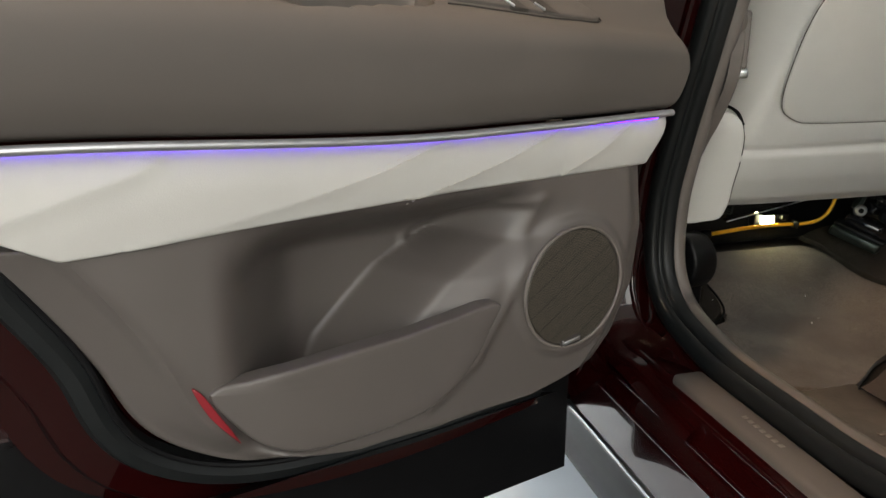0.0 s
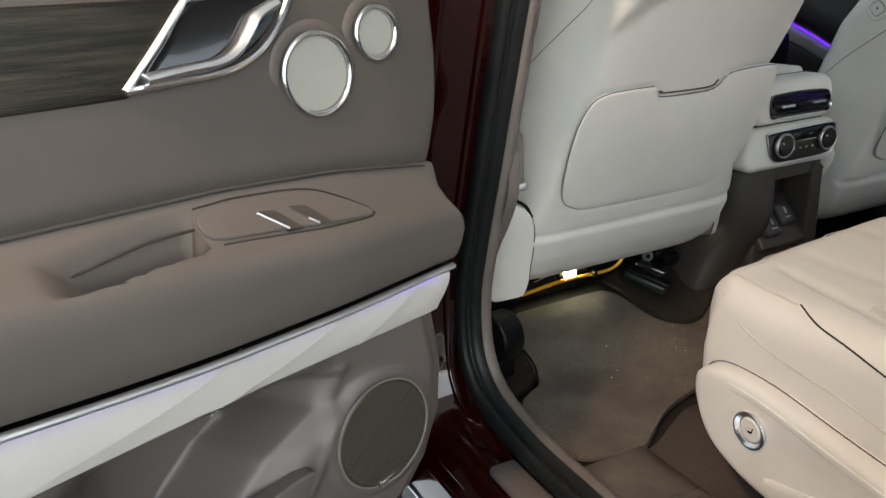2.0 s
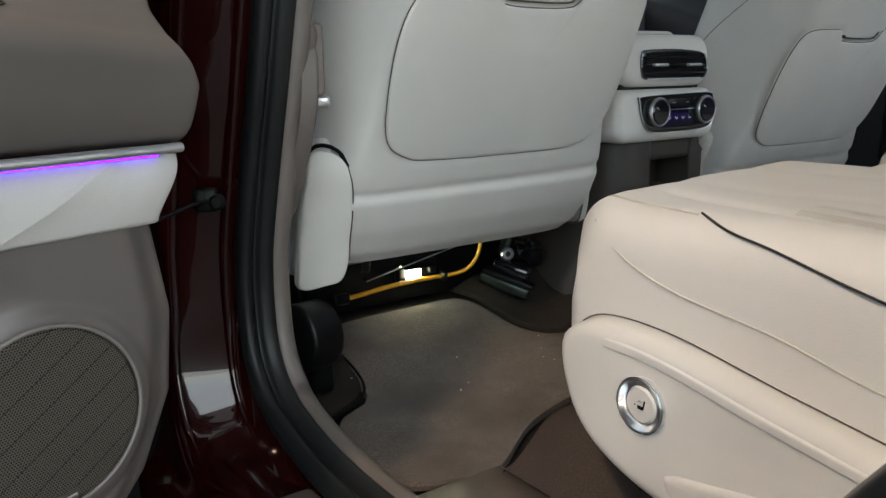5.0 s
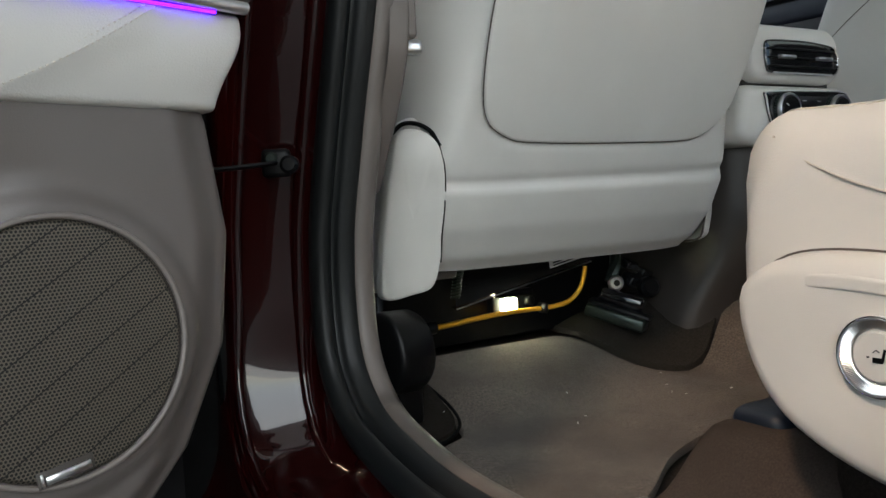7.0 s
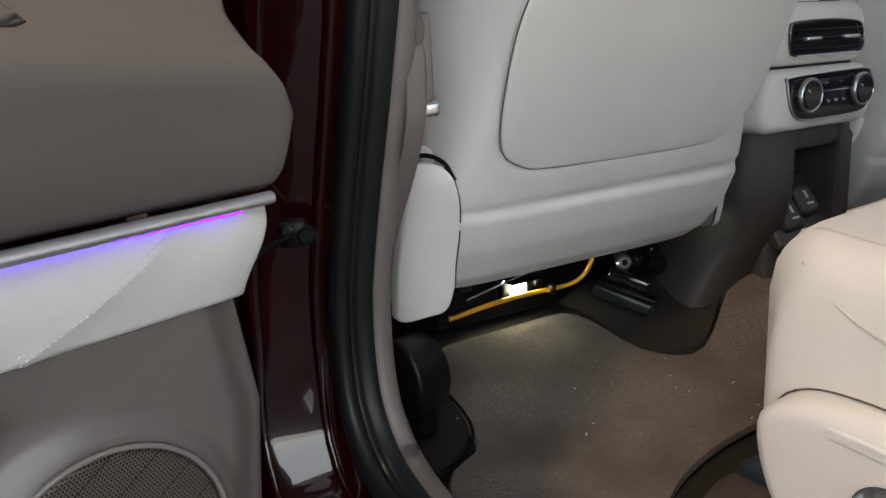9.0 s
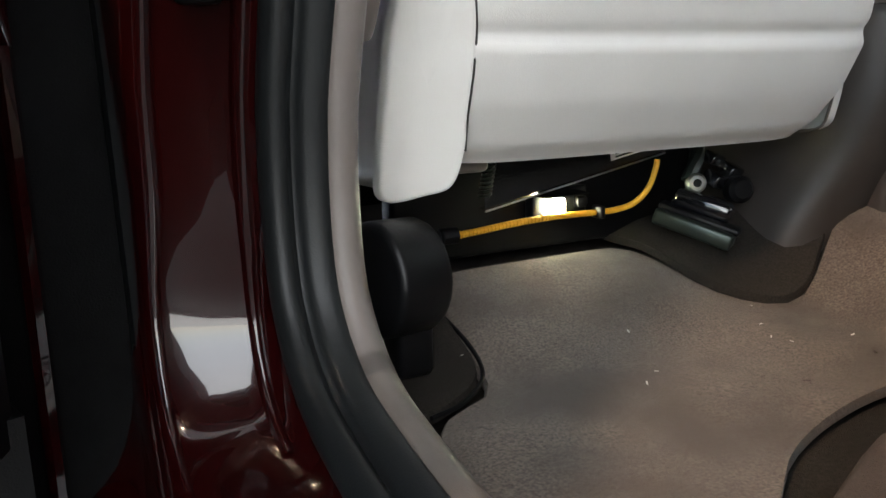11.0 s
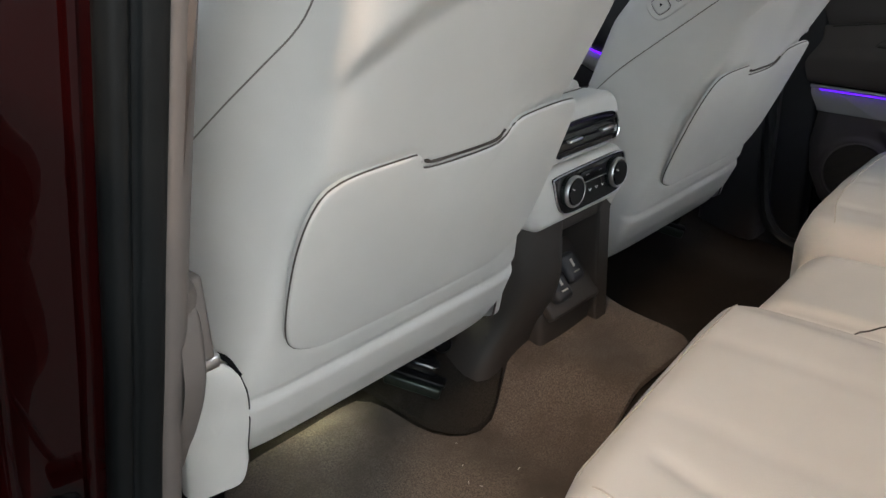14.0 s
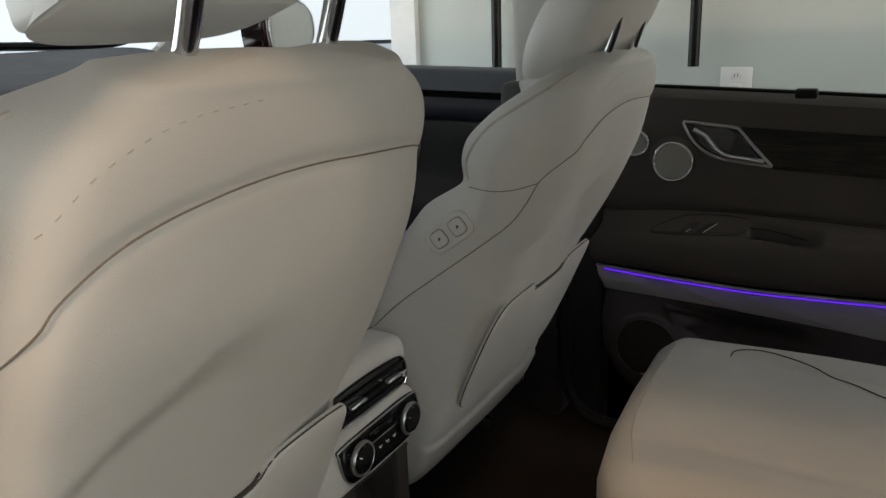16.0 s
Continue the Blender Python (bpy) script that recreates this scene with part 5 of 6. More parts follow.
copy_thing(rail, Matrix.Translation(Vector(rail.location) + Vector((0.838, 0.02, 0))))

anchor = thing("belt_anchor", (0.72, 1.09, 0.53), "black rounded plastic seat belt anchor cover", "anchor cover")
AX = (-0.97, -0.25, 0.05)
ax = A(*AX) / np.linalg.norm(AX)
px_ = np.cross(A(0, 0, 1), ax) / np.linalg.norm(np.cross(A(0, 0, 1), ax))
rows = []
for rad, dep in [(0.040, 0.050), (0.042, 0.045)] + [(0.042 - 0.007 * (1 - math.cos(a)), 0.007 * (1 - math.sin(a))) for a in np.linspace(0, 1.57, 7)] + [(0.012, -0.001), (0.0002, -0.0012)]:
    a = np.linspace(0, 2 * np.pi, 49)
    rows.append(A(0.676, 1.085, 0.606) + rad * (np.cos(a)[:, None] * px_ + 1.12 * np.sin(a)[:, None] * A(0, 0, 1)) - ax * dep)
net("anchor_cover", np.array(rows), BLACK, anchor, angle=60)
box("anchor_foot", (0.70, 1.09, 0.515), (0.735, 1.125, 0.575), BLACK, anchor, "", 0.008, 3)

# crumbs on the mat
for i in range(16):
    x, y = random.uniform(0.76, 1.15), random.uniform(0.88, 1.12)
    r = random.uniform(0.0006, 0.0017)
    m = box("crumb", (-r * 2, -r * 0.4, 0), (r * 2, r * 0.4, r * 0.5), random.choice((CREAM, CREAM, SEAM)), None, "tiny pale crumb", 0, 1, m=pose(x, y, float(floor_z(x, y)) + 0.0035, 0, 0, random.uniform(0, 180)))
    tagged(m, "tiny pale crumb on the carpet mat", "crumb", "crumbs on the mat")

# ---- rear of the centre console ----
con = thing("centre_console", (MID, 1.2, 0.5), "cream console end with vents and climate dials, brown base", "centre console")


def pod(name, x0, x1, z0, z1, y0, y1, mat, label, corner=0.03, r=0.018, parent=None, lean=0.0):
    """A padded block whose end face is a rounded rectangle, rolled over at its edge; lean tips the face back."""
    rows = []
    steps = [(r * (1 - math.sin(a)), r * (1 - math.cos(a))) for a in np.linspace(0, math.pi / 2, 8)]
    for inset, dy in [(r + 0.02, -0.0012), (r + 0.008, -0.0005)] + steps + [(0, 0.04), (0, y1 - y0)]:
        k = max(corner - inset, 0.004)
        ring = []
        for cx, cz, a0 in ((x1 - inset - k, z1 - inset - k, 0), (x0 + inset + k, z1 - inset - k, 90), (x0 + inset + k, z0 + inset + k, 180), (x1 - inset - k, z0 + inset + k, 270)):
            for a in np.linspace(0, 90, 9):
                z = cz + k * math.sin(radians(a0 + a))
                ring.append((cx + k * math.cos(radians(a0 + a)), y0 + dy + lean * (z - z0), z))
        rows.append(ring)
    return net(name, np.array(rows), mat, parent or con, label, ring=True, caps=True, angle=60)


pod("upper_shell", 1.250, 1.470, 0.917, 1.002, 1.046, 1.60, CREAM, "cream leather-wrapped upper shell", 0.030, 0.016, lean=0.06)
pod("lower_shell", 1.236, 1.488, 0.826, 0.913, 1.044, 1.60, CREAM, "cream lower shell", 0.026, 0.016, lean=0.03)
box("shell_joint", (1.262, 1.066, 0.905), (1.462, 1.58, 0.925), SEAM_DARK, con, "dark joint between the shells", 0.004)
box("armrest_lid", (1.262, 1.115, 0.985), (1.458, 1.60, 1.012), CREAM, con, "cream armrest lid", 0.012, 4)
tube("lid_stitch", [(1.268, 1.098, 1.0035), (1.36, 1.098, 1.0038), (1.452, 1.098, 1.0035)], 0.0008, SEAM, con, "dark seam before the lid")
tube("shell_stitch", [(1.2375, 1.085, 0.885), (1.2365, 1.072, 0.882), (1.2375, 1.062, 0.872), (1.241, 1.054, 0.855), (1.246, 1.050, 0.838)], 0.0007, SEAM, con, "fine seam round the shell's side", n=24)
# the brown base: two cheeks, a bar across, a recess and a sloping ledge with two sockets
rows = []
for z in np.linspace(0.50, 0.829, 24):
    low = float(smooth(0.74, 0.56, z))
    xl, yf = 1.258 - 0.050 * low * low, 1.066 + 0.056 * low
    rows.append([(1.352, 1.16, z), (1.352, yf + 0.016, z), (1.349, yf + 0.006, z), (1.341, yf + 0.001, z), (1.33, yf, z), (xl + 0.040, yf + 0.003, z), (xl + 0.024, yf + 0.009, z), (xl + 0.010, yf + 0.021, z), (xl + 0.002, yf + 0.042, z), (xl, yf + 0.07, z), (xl, 1.60, z)])
net("base_cheek", np.array(rows), BROWN, con, "brown plastic cheek flaring into the carpet", caps=False, angle=60)
pod("base_cheek", 1.458, 1.484, 0.56, 0.829, 1.072, 1.60, BROWN, "brown plastic cheek of the base", 0.012, 0.008)
pod("base_bar", 1.325, 1.475, 0.790, 0.829, 1.078, 1.60, BROWN, "brown bar under the shell", 0.012, 0.008)
box("recess_back", (1.30, 1.150, 0.52), (1.476, 1.17, 0.82), BROWN, con, "dark back of the storage recess", 0.004)
pod("base_foot", 1.32, 1.475, 0.50, 0.660, 1.090, 1.20, BROWN, "brown foot of the base", 0.014, 0.012)
ledge = pose(1.398, 1.112, 0.690, -38, 0, 0)
box("ledge", (-0.070, -0.010, -0.060), (0.066, 0.010, 0.056), BROWN, con, "sloping brown ledge", 0.006, 3, m=ledge)
for x, h in ((-0.036, -0.012), (0.014, 0.006)):
    usb = box("usb_cover", (x - 0.021, -0.030, h - 0.028), (x + 0.021, -0.006, h + 0.024), NAVY, con, "dark charging socket cover", 0.010, 4, m=ledge)
    box("socket_mark", (x - 0.003, -0.0306, h - 0.004), (x + 0.003, -0.0298, h + 0.010), SEAM_LIGHT, usb, "pale socket symbol", 0.0003, 1, m=ledge)
    box("socket_mark", (x - 0.008, -0.0306, h - 0.014), (x + 0.008, -0.0298, h - 0.011), SEAM_LIGHT, usb, "pale socket symbol", 0.0003, 1, m=ledge)


def on_con(x, z, k, y=1.0440):
    return A(x, y + 0.05 * (z - 0.90) - k, z)


VENT = [(1.296, 0.975), (1.288, 0.968), (1.286, 0.952), (1.290, 0.934), (1.300, 0.930), (1.37, 0.929), (1.435, 0.930), (1.447, 0.935), (1.452, 0.950), (1.446, 0.966), (1.434, 0.973), (1.37, 0.977)]
vent = pillow("vent", VENT, on_con, GLOSS, con, "black air vent", 0.0025, 0.002, 0.006, n=70)
loop = spline(VENT, 70, True)
right_end = loop[(loop[:, 0] > 1.44)]
tube("vent_frame", [tuple(on_con(x, z, 0.002)) for x, z in np.vstack([loop, loop[:1]])], 0.0011, GLOSS, vent, "thin black vent frame", curve=False)
tube("vent_trim", [tuple(on_con(x, z, 0.003)) for x, z in right_end[np.argsort(right_end[:, 1])]], 0.0030, BRIGHT_CHROME, vent, "bright end of the vent frame", curve=False, flat=0.6)
tube("vent_lower_trim", [tuple(on_con(x, 0.9295, 0.003)) for x in (1.30, 1.37, 1.436)], 0.0013, CHROME, vent, "thin bright line under the vent")
for k in range(3):
    z = 0.938 + k * 0.0125
    box("vent_slat", (1.292, 1.0405, z), (1.444, 1.0445, z + 0.0022), BLACK, vent, "black vent slat", 0.0008, 1)
for x in (1.327, 1.413):
    box("vent_tab", (x - 0.017, 1.0345, 0.9495), (x + 0.017, 1.0435, 0.9545), CHROME, vent, "bright vent slider", 0.002, 2)
PANEL = [(1.288, 0.902), (1.284, 0.893), (1.288, 0.868), (1.298, 0.850), (1.318, 0.842), (1.38, 0.841), (1.445, 0.843), (1.468, 0.852), (1.476, 0.872), (1.474, 0.897), (1.46, 0.905), (1.38, 0.905)]
panel = pillow("climate_panel", PANEL, lambda x, z, k: on_con(x, z, k, 1.0455), GLOSS, con, "gloss black climate panel", 0.0035, 0.002, 0.008, n=80)
loop = spline(PANEL, 80, True)
tube("panel_frame", [tuple(on_con(x, z, 0.003, 1.0455)) for x, z in np.vstack([loop, loop[:1]])], 0.0012, CHROME, panel, "thin bright panel frame", curve=False)
for x in (1.322, 1.443):
    dial = disc("dial", (x, 1.0285, 0.876), (0, -1, 0.0), 0.0215, GLOSS, panel, "gloss black dial", 0.018, 0.003, 40)
    ringed("dial_ring", (x, 1.0335, 0.876), (0, -1, 0), 0.0222, 0.0022, CHROME, dial, "bright dial ring", flat=1.8)
    for a in np.linspace(0, 2 * np.pi, 36, endpoint=False):
        c = A(x + 0.0229 * math.cos(a), 1.041, 0.876 + 0.0229 * math.sin(a))
        box("knurl", tuple(c - A(0.0008, 0.004, 0.0008)), tuple(c + A(0.0008, 0.004, 0.0008)), STEEL, dial, "", 0, 1)
    tube("dial_pointer", [(x - 0.013, 1.0280, 0.884), (x - 0.008, 1.0280, 0.881)], 0.0008, WHITE, dial, "pale dial mark", curve=False)
for i in range(4):
    x = 1.353 + i * 0.0175
    tube("key_mark", [(x, 1.0405, 0.8665), (x + 0.003, 1.0405, 0.8625), (x + 0.0065, 1.0405, 0.8655)], 0.0007, WHITE, panel, "pale key mark")
for x in (1.362, 1.397):
    box("key_mark", (x, 1.0403, 0.8893), (x + 0.009, 1.0409, 0.8905), CHROME, panel, "pale key mark", 0, 1)
box("panel_line", (1.346, 1.0403, 0.8782), (1.420, 1.0409, 0.8794), CHROME, panel, "thin pale line", 0, 1)
box("display", (1.349, 1.0404, 0.8815), (1.418, 1.0411, 0.8965), BLACK, panel, "small dark display", 0.0004, 1)

# ---- rear bench ----
bench = thing("rear_bench", (1.4, 0.4, 0.5), "cream leather rear bench cushion with perforated centres and dark piping", "bench seat")


def cushion(name, x0, x1, y0, y1, z0, z1, r, mat, label, dip=0.008, seams=(), front=None, nx=90, ny=90):
    """A padded block: its top is domed and grooved, its front and sides roll down."""
    us, vs = np.linspace(-1, 1, nx), np.linspace(-1, 1, ny)
    U, Vv = np.meshgrid(us, vs, indexing="ij")

    def roll(c, n=5.5):
        return np.sign(c) * np.abs(c)

    X = x0 + (x1 - x0) * (U + 1) / 2
    Y = y0 + (y1 - y0) * (Vv + 1) / 2
    if front is not None:
        Y = y0 + (np.interp(X, *front) - y0) * (Vv + 1) / 2
    ex = np.minimum(X - x0, x1 - X)
    yf = y1 if front is None else np.interp(X, *front)
    ey = yf - Y
    drop = lambda e: np.where(e < r, r - np.sqrt(np.maximum(0, r * r - (r - np.maximum(e, 0)) ** 2)), 0)
    Z = z1 - drop(ex) - drop(ey) * 1.15
    XY = np.stack([X, Y], -1)
    for line, width, deep in seams:
        Z = Z - deep * np.exp(-(reach(XY, spline(line, 40)) / width) ** 2)
    wob = np.array([[noise.noise(Vector((x * 7, y * 7, 1.7))) for x, y in zip(a, b)] for a, b in zip(X, Y)])
    Z = Z + 0.004 * wob
    P = np.stack([X, Y, Z], -1)
    low = lambda row: row * A(1, 1, 0) + A(0, 0, z0)
    Q = np.concatenate([low(P[:1]), P, low(P[-1:])], 0)
    Q = np.concatenate([low(Q[:, :1]), Q, low(Q[:, -1:])], 1)
    ob = net(name, Q, mat, bench, label, angle=60)

    def top(x, y, lift=0.0006):
        k = np.argmin((X - x) ** 2 + (Y - y) ** 2)
        return (x, y, Z.flat[k] + lift)
    return ob, top


FL = ([0.80, 0.83, 0.87, 1.0, 1.15, 1.215, 1.25], [0.692, 0.718, 0.730, 0.746, 0.762, 0.764, 0.749])
lines = [([(0.835, 0.20), (0.838, 0.30), (0.846, 0.40), (0.872, 0.525), (0.905, 0.66)], 0.011, 0.0045), ([(0.97, 0.12), (0.965, 0.45), (0.97, 0.70)], 0.016, 0.0018), ([(1.11, 0.12), (1.115, 0.45), (1.12, 0.72)], 0.016, 0.0018),
         ([(1.205, 0.15), (1.21, 0.45), (1.215, 0.72)], 0.012, 0.004)]
c1, top1 = cushion("cushion_left", 0.795, 1.250, 0.12, 0.74, 0.66, 0.827, 0.045, CREAM, "cream leather outer cushion", seams=lines, front=FL, nx=120, ny=130)
tube("cushion_piping", [(0.8255, 0.571, 0.8255), (0.809, 0.533, 0.8175), (0.8015, 0.489, 0.8105), (0.7955, 0.424, 0.7955), (0.794, 0.36, 0.783), (0.793, 0.25, 0.772)], 0.0011, SEAM_DARK, bench, "black piping on the cushion", n=50)
tube("side_stitch", [(0.809, 0.677, 0.807), (0.7955, 0.634, 0.783), (0.7945, 0.574, 0.762), (0.7945, 0.477, 0.747), (0.7945, 0.406, 0.730), (0.7945, 0.30, 0.714)], 0.0010, SEAM_LIGHT, bench, "fine stitch line down the side", n=60)
tube("corner_stitch", [top1(x, y, 0.0004) for x, y in spline([(0.838, 0.69), (0.832, 0.65), (0.829, 0.61), (0.826, 0.575)], 16)], 0.0009, SEAM_LIGHT, bench, "fine stitch line at the corner", curve=False)
for off in (0.0, 0.030):
    ys = np.linspace(0.29, 0.52, 44)
    xs = np.interp(ys, [0.20, 0.30, 0.40, 0.525, 0.66], [0.835, 0.838, 0.846, 0.872, 0.905]) + 0.012 + off
    XS, YS = xs[:, None] + np.linspace(-0.006, 0.006, 5)[None], ys[:, None] + np.zeros((1, 5))
    Pn = np.array([[top1(x, y, 0.0007) for x, y in zip(a, b)] for a, b in zip(XS, YS)])
    net("perforated_band", Pn, PERFORATED, bench, "finely perforated cream leather", uv=np.stack([XS, YS], -1))
FM = ([1.25, 1.30, 1.40, 1.50], [0.742, 0.752, 0.755, 0.758])
c2, top2 = cushion("cushion_middle", 1.252, 1.504, 0.12, 0.73, 0.64, 0.808, 0.05, CREAM, "cream leather middle cushion", front=FM, nx=70, ny=110, seams=[([(1.285, 0.12), (1.285, 0.7)], 0.008, 0.004)])
tube("cushion_piping", [top2(x, y) for x, y in spline([(1.262, 0.63), (1.285, 0.612), (1.31, 0.575), (1.335, 0.50), (1.35, 0.40), (1.36, 0.25)], 40)], 0.0011, SEAM_DARK, bench, "dark piping on the cushion", curve=False)
FR = ([1.506, 1.56, 1.65, 1.80, 1.98, 2.03, 2.06], [0.762, 0.792, 0.806, 0.816, 0.82, 0.805, 0.765])
lines = [([(1.60, 0.12), (1.61, 0.45), (1.62, 0.75)], 0.014, 0.002), ([(1.75, 0.12), (1.755, 0.45), (1.76, 0.77)], 0.016, 0.0018), ([(1.92, 0.15), (1.94, 0.45), (1.96, 0.72)], 0.012, 0.004)]
c3, top3 = cushion("cushion_right", 1.506, 2.06, 0.12, 0.80, 0.64, 0.832, 0.05, CREAM, "cream leather far cushion", seams=lines, front=FR, nx=110, ny=110)
tube("cushion_piping", [top3(x, y) for x, y in spline([(1.963, 0.677), (1.985, 0.672), (2.0, 0.645), (1.998, 0.61), (1.975, 0.555), (1.93, 0.49), (1.88, 0.42), (1.80, 0.30)], 50)], 0.0012, SEAM_DARK, bench, "dark piping on the cushion", curve=False)
tube("front_stitch", [top1(x, y, 0.0008) for x, y in spline([(0.855, 0.715), (0.95, 0.722), (1.08, 0.732), (1.22, 0.738)], 40)], 0.001, SEAM_LIGHT, bench, "pale stitch line along the front", curve=False)
tube("front_stitch", [top3(x, y, 0.0008) for x, y in spline([(1.54, 0.735), (1.65, 0.765), (1.80, 0.778), (1.98, 0.78)], 40)], 0.001, SEAM_LIGHT, bench, "pale stitch line along the front", curve=False)

# the plastic side of the bench with its release button
def on_base(y, z, k):
    return A(0.792 - k - 0.10 * max(0, 0.66 - z), y, z)


side = pillow("side_shield", [(0.680, 0.694), (0.665, 0.715), (0.63, 0.726), (0.56, 0.724), (0.45, 0.705), (0.30, 0.683), (0.16, 0.673), (0.16, 0.60), (0.30, 0.585), (0.45, 0.583), (0.54, 0.586), (0.60, 0.598), (0.645, 0.62), (0.672, 0.655)],
              on_base, CREAM_PLASTIC, bench, "cream plastic side shield", 0.028, 0.012, 0.02, n=120, rings=8)
rim = spline([(0.672, 0.684), (0.680, 0.696), (0.665, 0.7175), (0.63, 0.7285), (0.56, 0.7265), (0.45, 0.7075), (0.30, 0.6855), (0.16, 0.6755)], 60)
# Thin dark tube paints the soft shadow along the ledge.
tube("shield_shade_line", [tuple(on_base(y, z, 0.0040)) for y, z in rim], 0.0008, SEAM, side, "dark line drawn as the shade of the shield's ledge", curve=False)
pillow("side_rib", [(0.545, 0.617), (0.50, 0.628), (0.40, 0.645), (0.25, 0.66), (0.2, 0.62), (0.35, 0.592), (0.48, 0.590), (0.53, 0.598)], lambda y, z, k: on_base(y, z, 0.026 + k), CREAM_PLASTIC, side, "", 0.006, 0.005, 0.004, n=60)
BN = (-1, 0.0, 0.0)
btn = disc("release_button", (0.760, 0.574, 0.669), BN, 0.0163, CREAM_PLASTIC, side, "cream round release button", 0.012, 0.002, 48)
a = np.linspace(0, 2 * np.pi, 241)
tooth = 0.00035 * (np.arange(241) % 2)
rows = []
for rad, dx, k in ((0.0165, 0.004, 0), (0.0166, 0.0006, 0), (0.0176, 0.0, 1), (0.0220, -0.0022, 1), (0.0231, -0.0026, 0), (0.0240, -0.0018, 0), (0.0242, 0.004, 0)):
    skew = a + 0.05 * (rad - 0.0165) / 0.006
    rows.append(np.stack([0.7605 + dx - k * tooth, 0.574 + rad * np.cos(skew), 0.669 + rad * np.sin(skew)], 1))
net("button_ring", np.array(rows), CHROME, btn, "wide knurled bright ring", angle=12)
ringed("ring_lip", (0.7588, 0.574, 0.669), BN, 0.0241, 0.0007, BRIGHT_CHROME, btn, "thin polished lip of the ring")
box("button_symbol", (0.7593, 0.5690, 0.6665), (0.7598, 0.5707, 0.6745), BLACK, btn, "small dark seat symbol", 0.0002, 1, m=Matrix.Translation((0, 0.57, 0.67)) @ Matrix.Rotation(radians(12), 4, "X") @ Matrix.Translation((0, -0.57, -0.67)))
box("button_symbol", (0.7593, 0.5702, 0.6655), (0.7598, 0.5765, 0.6688), BLACK, btn, "small dark seat symbol", 0.0004, 1)
box("button_symbol", (0.7593, 0.5785, 0.6680), (0.7598, 0.5800, 0.6690), BLACK, btn, "small dark seat symbol", 0.0001, 1)
tube("button_symbol", [(0.7596, 0.5722, 0.6722), (0.7596, 0.5745, 0.6730), (0.7596, 0.5764, 0.6715)], 0.0003, BLACK, btn, "small dark seat symbol", sides=5)
by = np.linspace(0.645, 0.165, 60)
crest_z = np.interp(by, rim[::-1, 0], rim[::-1, 1])
rows = []
for f in np.linspace(0, 1, 14):
    swell = 0.0030 * float(smooth(0.0, 0.25, f) * smooth(1.0, 0.80, f)) - 0.0015
    rows.append([on_base(y, z - 0.012 - 0.012 * f, 0.028 + swell * float(smooth(0.645, 0.60, y)) - 0.0015 * float(smooth(0.60, 0.645, y))) for y, z in zip(by, crest_z)])
net("shield_band", np.array(rows), CREAM_PLASTIC, side, "raised band along the top of the shield", angle=60)
box("bench_foot", (0.83, 0.16, 0.49), (2.02, 0.66, 0.66), CARPET_DARK, bench, "dark carpeted bench base", 0.03, 3)
bx = np.linspace(0.786, 2.0, 80)
bp = spline([(0.790, -0.01), (0.790, 0.5), (0.787, 0.85), (0.780, 0.97), (0.765, 1.0), (0.70, 1.0), (0.45, 1.0)], 30)
P = np.zeros((80, 30, 3))
P[..., 0], P[..., 1] = bx[:, None], bp[None, :, 0] + 0.004 * np.sin(bx * 23)[:, None]
rise_x = 0.008 + 0.052 * smooth(0.782, 0.875, bx)
P[..., 2] = floor_z(P[..., 0], P[..., 1]) + bp[None, :, 1] * rise_x[:, None] + 0.0015 * np.sin(bx * 61)[:, None] * bp[None, :, 1]
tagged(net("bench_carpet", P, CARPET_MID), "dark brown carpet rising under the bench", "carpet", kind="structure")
hinge = thing("bench_latch_cover", (0.90, 0.76, 0.56), "blue-black rounded latch cover at the bench foot", "cover")
box("latch_cover", (0.880, 0.730, 0.550), (0.945, 0.785, 0.576), LATCH, hinge, "", 0.012, 4)

